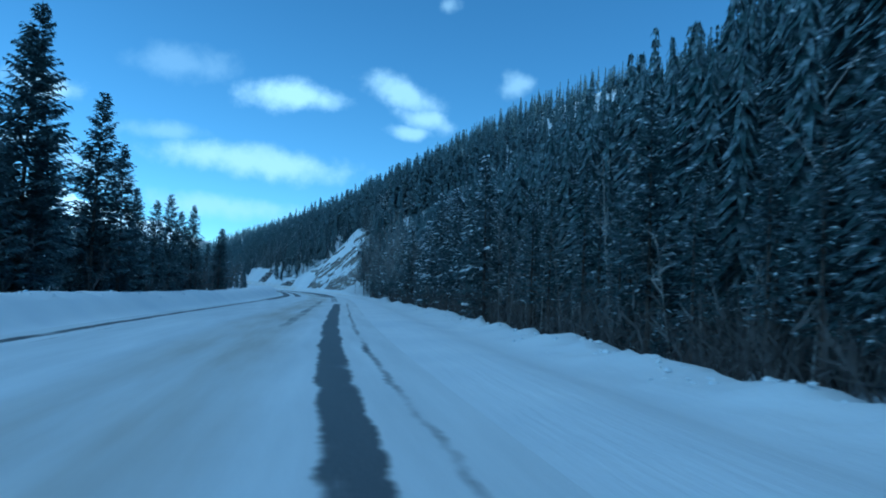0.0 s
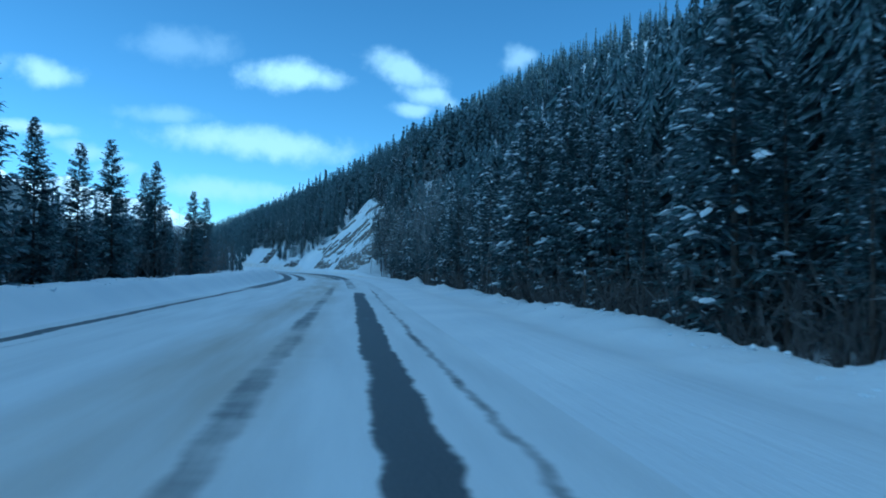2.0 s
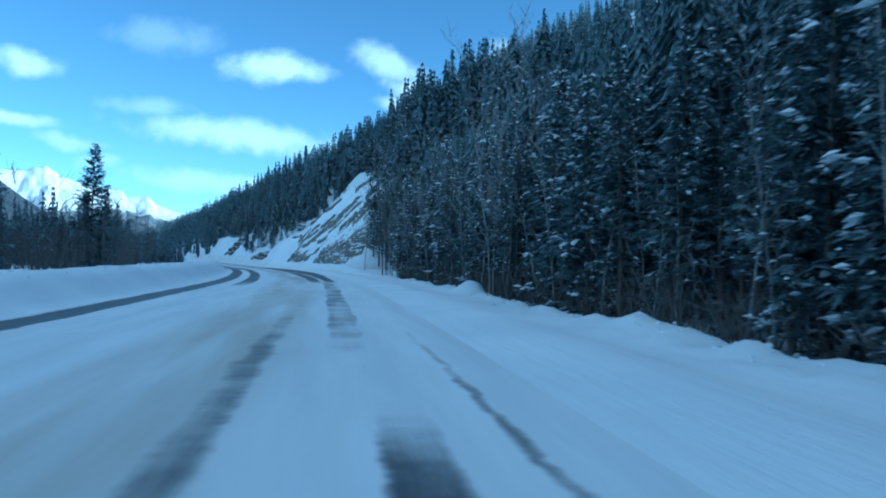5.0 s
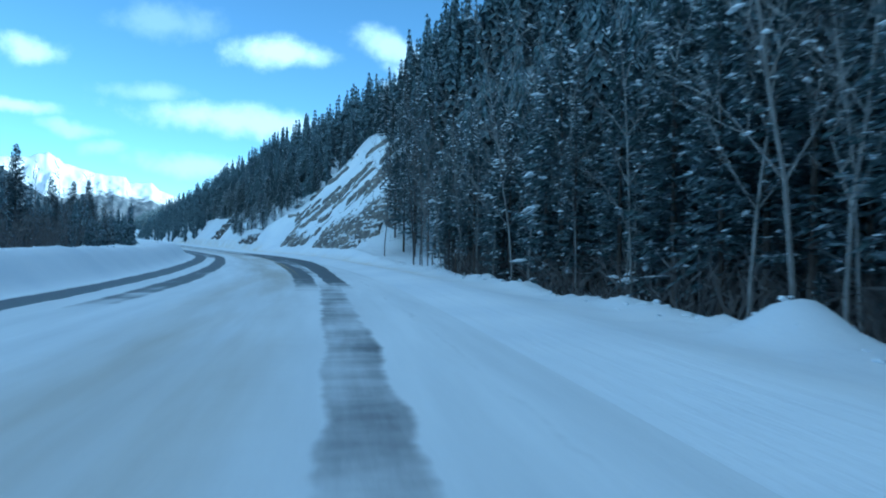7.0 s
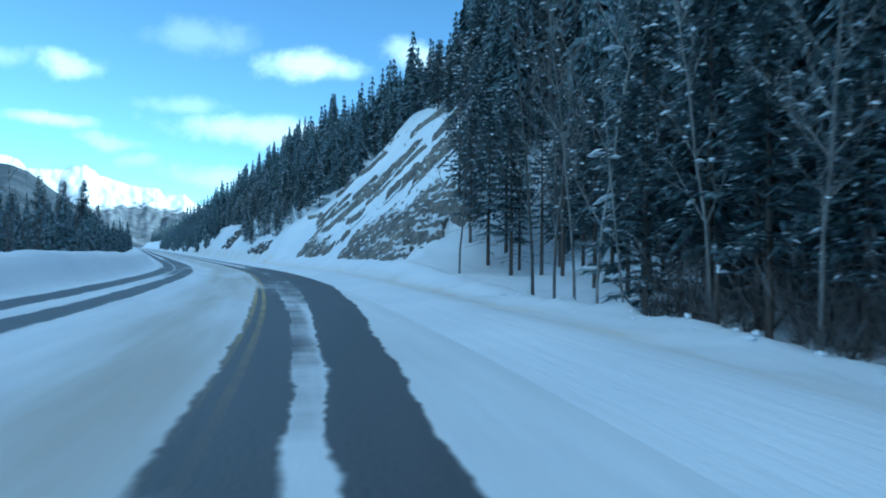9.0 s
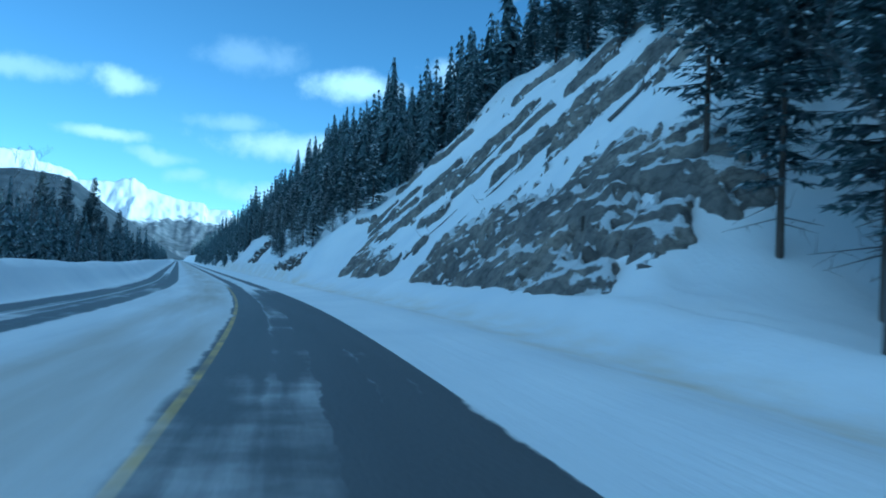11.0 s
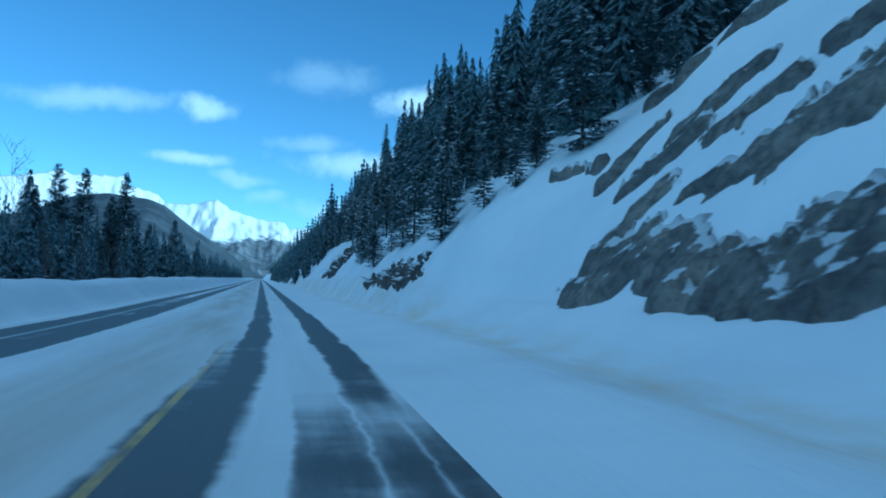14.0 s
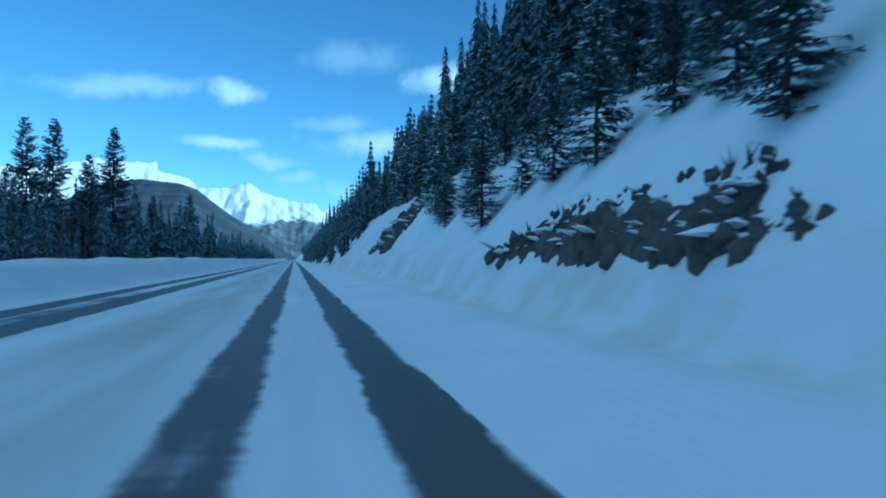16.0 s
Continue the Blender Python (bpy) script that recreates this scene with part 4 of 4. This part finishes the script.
def marker_post(s, u):
    root = tagged(new("marker_post"), "thin roadside marker post standing in the snow bank", "post", group="marker posts")
    part("post", tri_mesh("post", np.concatenate([limb((0, 0, -0.3), (0, 0, 1.15), 0.03, 0.028, 8)]), BARK, True), None, root)
    part("reflector", tri_mesh("reflector", limb((0, -0.033, 0.98), (0, -0.033, 1.1), 0.022, 0.022, 6), CLUMP), None, root, "small pale reflector")
    root.matrix_basis = put(root, s, u)


for s, u in ((36.5, 5.6), (95.0, 5.7)):
    marker_post(s, u)


# ---- far woods, one object ----
def far_tree(rng, tiers=15, pts=11, chance=0.2):
    """A small spruce of spiky single sprays round a slim core, one metre tall."""
    tris, snow = [], []
    for k in range(tiers):
        z0 = 0.08 + 0.9 * k / tiers
        r = 0.15 * (1 - k / tiers) ** 0.85 * rng.uniform(0.8, 1.15) + 0.012
        for i in range(pts if k < tiers - 4 else 6):
            a = rng.uniform(0, 2 * math.pi)
            rr = r * rng.uniform(0.6, 1.3)
            w = (0.3 if tiers < 20 else 0.125) * rr + 0.004
            p = np.array([math.cos(a) * rr, math.sin(a) * rr, z0 - 0.3 * rr + rng.uniform(-0.012, 0.012)])
            t = np.array([-math.sin(a) * w, math.cos(a) * w, rng.uniform(-0.01, 0.01)])
            m = np.array([math.cos(a) * rr * 0.2, math.sin(a) * rr * 0.2, z0 + 0.04])
            tris.append([m + t, m - t, p])
            if rng.random() < chance:
                q = p * (0.75, 0.75, 1) + (0, 0, 0.016)
                snow.append([q + t * 0.55, q - t * 0.55, q + np.array([math.cos(a) * rr * 0.3, math.sin(a) * rr * 0.3, -0.006])])
    tris += list(limb((0, 0, -0.05), (0, 0, 0.97), 0.035, 0.002, 5))
    return np.array(tris), np.array(snow)


FAR = [far_tree(rng) for k in range(6)]
TINY = [far_tree(rng, 11, 8, 0.16) for k in range(5)]
NEAR = [far_tree(rng, 25, 21, 0.2) for k in range(5)]


def wood(name, spots, label):
    g, w = [], []
    for s, u, h in spots:
        KIND = TINY if u > 42 or s > 230 else NEAR if (-10 < s < 150 and 0 < u < 11.5) or (120 < s < 205 and 0 < u < 14) else FAR
        k = rng.integers(0, len(KIND))
        a = rng.uniform(0, 6.283)
        R = np.array([[math.cos(a), -math.sin(a), 0], [math.sin(a), math.cos(a), 0], [0, 0, 1]])
        x, y = place(s, u)
        o = np.array([float(x), float(y), ground_z(s, u)])
        wide = rng.uniform(0.8, 1.2)
        g.append((KIND[k][0] * (h * wide, h * wide, h)) @ R.T + o)
        w.append((KIND[k][1] * (h * wide, h * wide, h)) @ R.T + o)
    ob = tagged(new(name), label, "woods", kind="stuff")
    part("needles", tri_mesh("needles", np.concatenate(g), NEEDLE), None, ob)
    part("snow_cap", tri_mesh("snow_cap", np.concatenate(w), CLUMP), None, ob, "snow on the boughs", "stuff")


spots = list(behind)
for k in range(3250):
    s, u = rng.uniform(-40, 330), 9.5 + 76 * rng.random() ** 1.3
    low = float(np.interp(s, (104, 109, 125, 142, 147, 155, 170, 178, 204, 220), (0, 13.0, 13.5, 16.5, 10, 8, 8, 9.5, 9.5, 8)))
    u = max(u, low + rng.uniform(0, 8)) if u < low else u
    spots.append((s, u, float(np.interp(u, (9, 16, 25, 36, 60), (7.0, 8.4, 8.4, 7.4, 6.8))) * rng.uniform(0.6, 1.22)))
for k in range(260):
    spots.append((rng.uniform(206, 400), rng.uniform(3.4, 8.0), rng.uniform(2.6, 4.6)))
for k in range(900):
    spots.append((rng.uniform(215, 700), 7 + 78 * rng.random() ** 1.4, rng.uniform(5.5, 8.5)))
wood("right_hillside_woods", spots, "dense dark spruce woods climbing the hillside")
spots = [(rng.uniform(26, 300), -13.5 - 6 * rng.random(), rng.uniform(2.5, 5)) for k in range(150)]
spots += [(rng.uniform(27, 78), -13.0 - 5 * rng.random(), rng.uniform(3.0, 5.6)) for k in range(60)]
spots += [(rng.uniform(100, 330), -12.5 - 14 * rng.random(), rng.uniform(3.0, 5.8)) for k in range(260)]
spots += [(rng.uniform(172, 235), -12.5 - 8 * rng.random(), rng.uniform(4.0, 7.0)) for k in range(45)]
spots += [(rng.uniform(30, 420), -18 - 60 * rng.random() ** 1.3, rng.uniform(3, 6)) for k in range(900)]
spots += [(rng.uniform(420, 800), -12 - 90 * rng.random(), rng.uniform(5, 9)) for k in range(500)]
spots += [(rng.uniform(122, 270), -8.2 - 5 * rng.random(), rng.uniform(1.8, 3.8)) for k in range(230)]
spots += [(rng.uniform(185, 420), -6.6 - 4 * rng.random(), rng.uniform(2.4, 4.8)) for k in range(260)]
wood("left_valley_woods", spots, "dark spruce woods on the valley floor")


# ---- mountains ----
def ridge(name, profile, dist, depth, seed, label, mat, rugged):
    """A mountain chain: crest heights by azimuth (degrees left of y) and elevation, gullies down its face."""
    az = np.arange(profile[0][0], profile[-1][0], 0.12)
    crest = np.tan(np.radians(np.interp(az, *zip(*profile)))) * dist
    q = np.linspace(0, 1, 46)
    A, Q = np.meshgrid(az, q, indexing="ij")
    C = np.repeat(crest[:, None], len(q), 1)
    rid = np.abs(fractal(A * 0.55 + seed + Q * 0.8, Q * 1.2, 4) - 0.5) * 2
    fine = fractal(A * 2.2 + seed, Q * 7, 5, 0.6) - 0.5
    z = C * Q ** 0.9 * (1 - 0.3 * rugged * rid * (1 - Q) * np.sqrt(Q) * 2) + C * 0.1 * rugged * fine * Q * (1.15 - Q) * 2
    z = z + C * 0.014 * rugged * (fractal(A * 3.1 + seed, Q * 0 + 2, 3) - 0.5)
    r = dist - depth * (1 - Q)
    a = np.radians(A)
    v = np.stack([-np.sin(a) * r, np.cos(a) * r, z - 14], -1)
    back = v[:, -1:, :] * (1.12, 1.12, 0.0)
    v = np.concatenate([v, back], 1)
    me = mesh_from(name, v.reshape(-1, 3), grid_faces(v.shape[0], v.shape[1]), (mat,))
    return tagged(new(name, me), label, "mountain", kind="structure")


ridge("mountain_far", ((14, 2.5), (18, 3.3), (19.8, 3.9), (20.3, 4.4), (21.7, 4.3), (22.0, 4.8), (23.9, 4.9), (25.8, 5.5), (26.7, 6.2), (27.9, 5.8), (29.7, 5.7), (34, 6.0), (40, 6.0), (55, 5.0)), 4600, 1500, 3.0, "snow-covered sunlit mountain peak", PEAK, 1.5)
ridge("mountain_plateau", ((29.0, 2.0), (29.9, 5.6), (30.4, 6.25), (32.4, 6.75), (32.6, 7.35), (35.8, 7.25), (36.2, 7.45), (38.9, 6.8), (42, 6.6), (46, 6.0), (60, 7.0), (75, 5.0)), 3700, 900, 5.0, "flat-topped mountain deep in sunlit snow", TABLE, 1.0)
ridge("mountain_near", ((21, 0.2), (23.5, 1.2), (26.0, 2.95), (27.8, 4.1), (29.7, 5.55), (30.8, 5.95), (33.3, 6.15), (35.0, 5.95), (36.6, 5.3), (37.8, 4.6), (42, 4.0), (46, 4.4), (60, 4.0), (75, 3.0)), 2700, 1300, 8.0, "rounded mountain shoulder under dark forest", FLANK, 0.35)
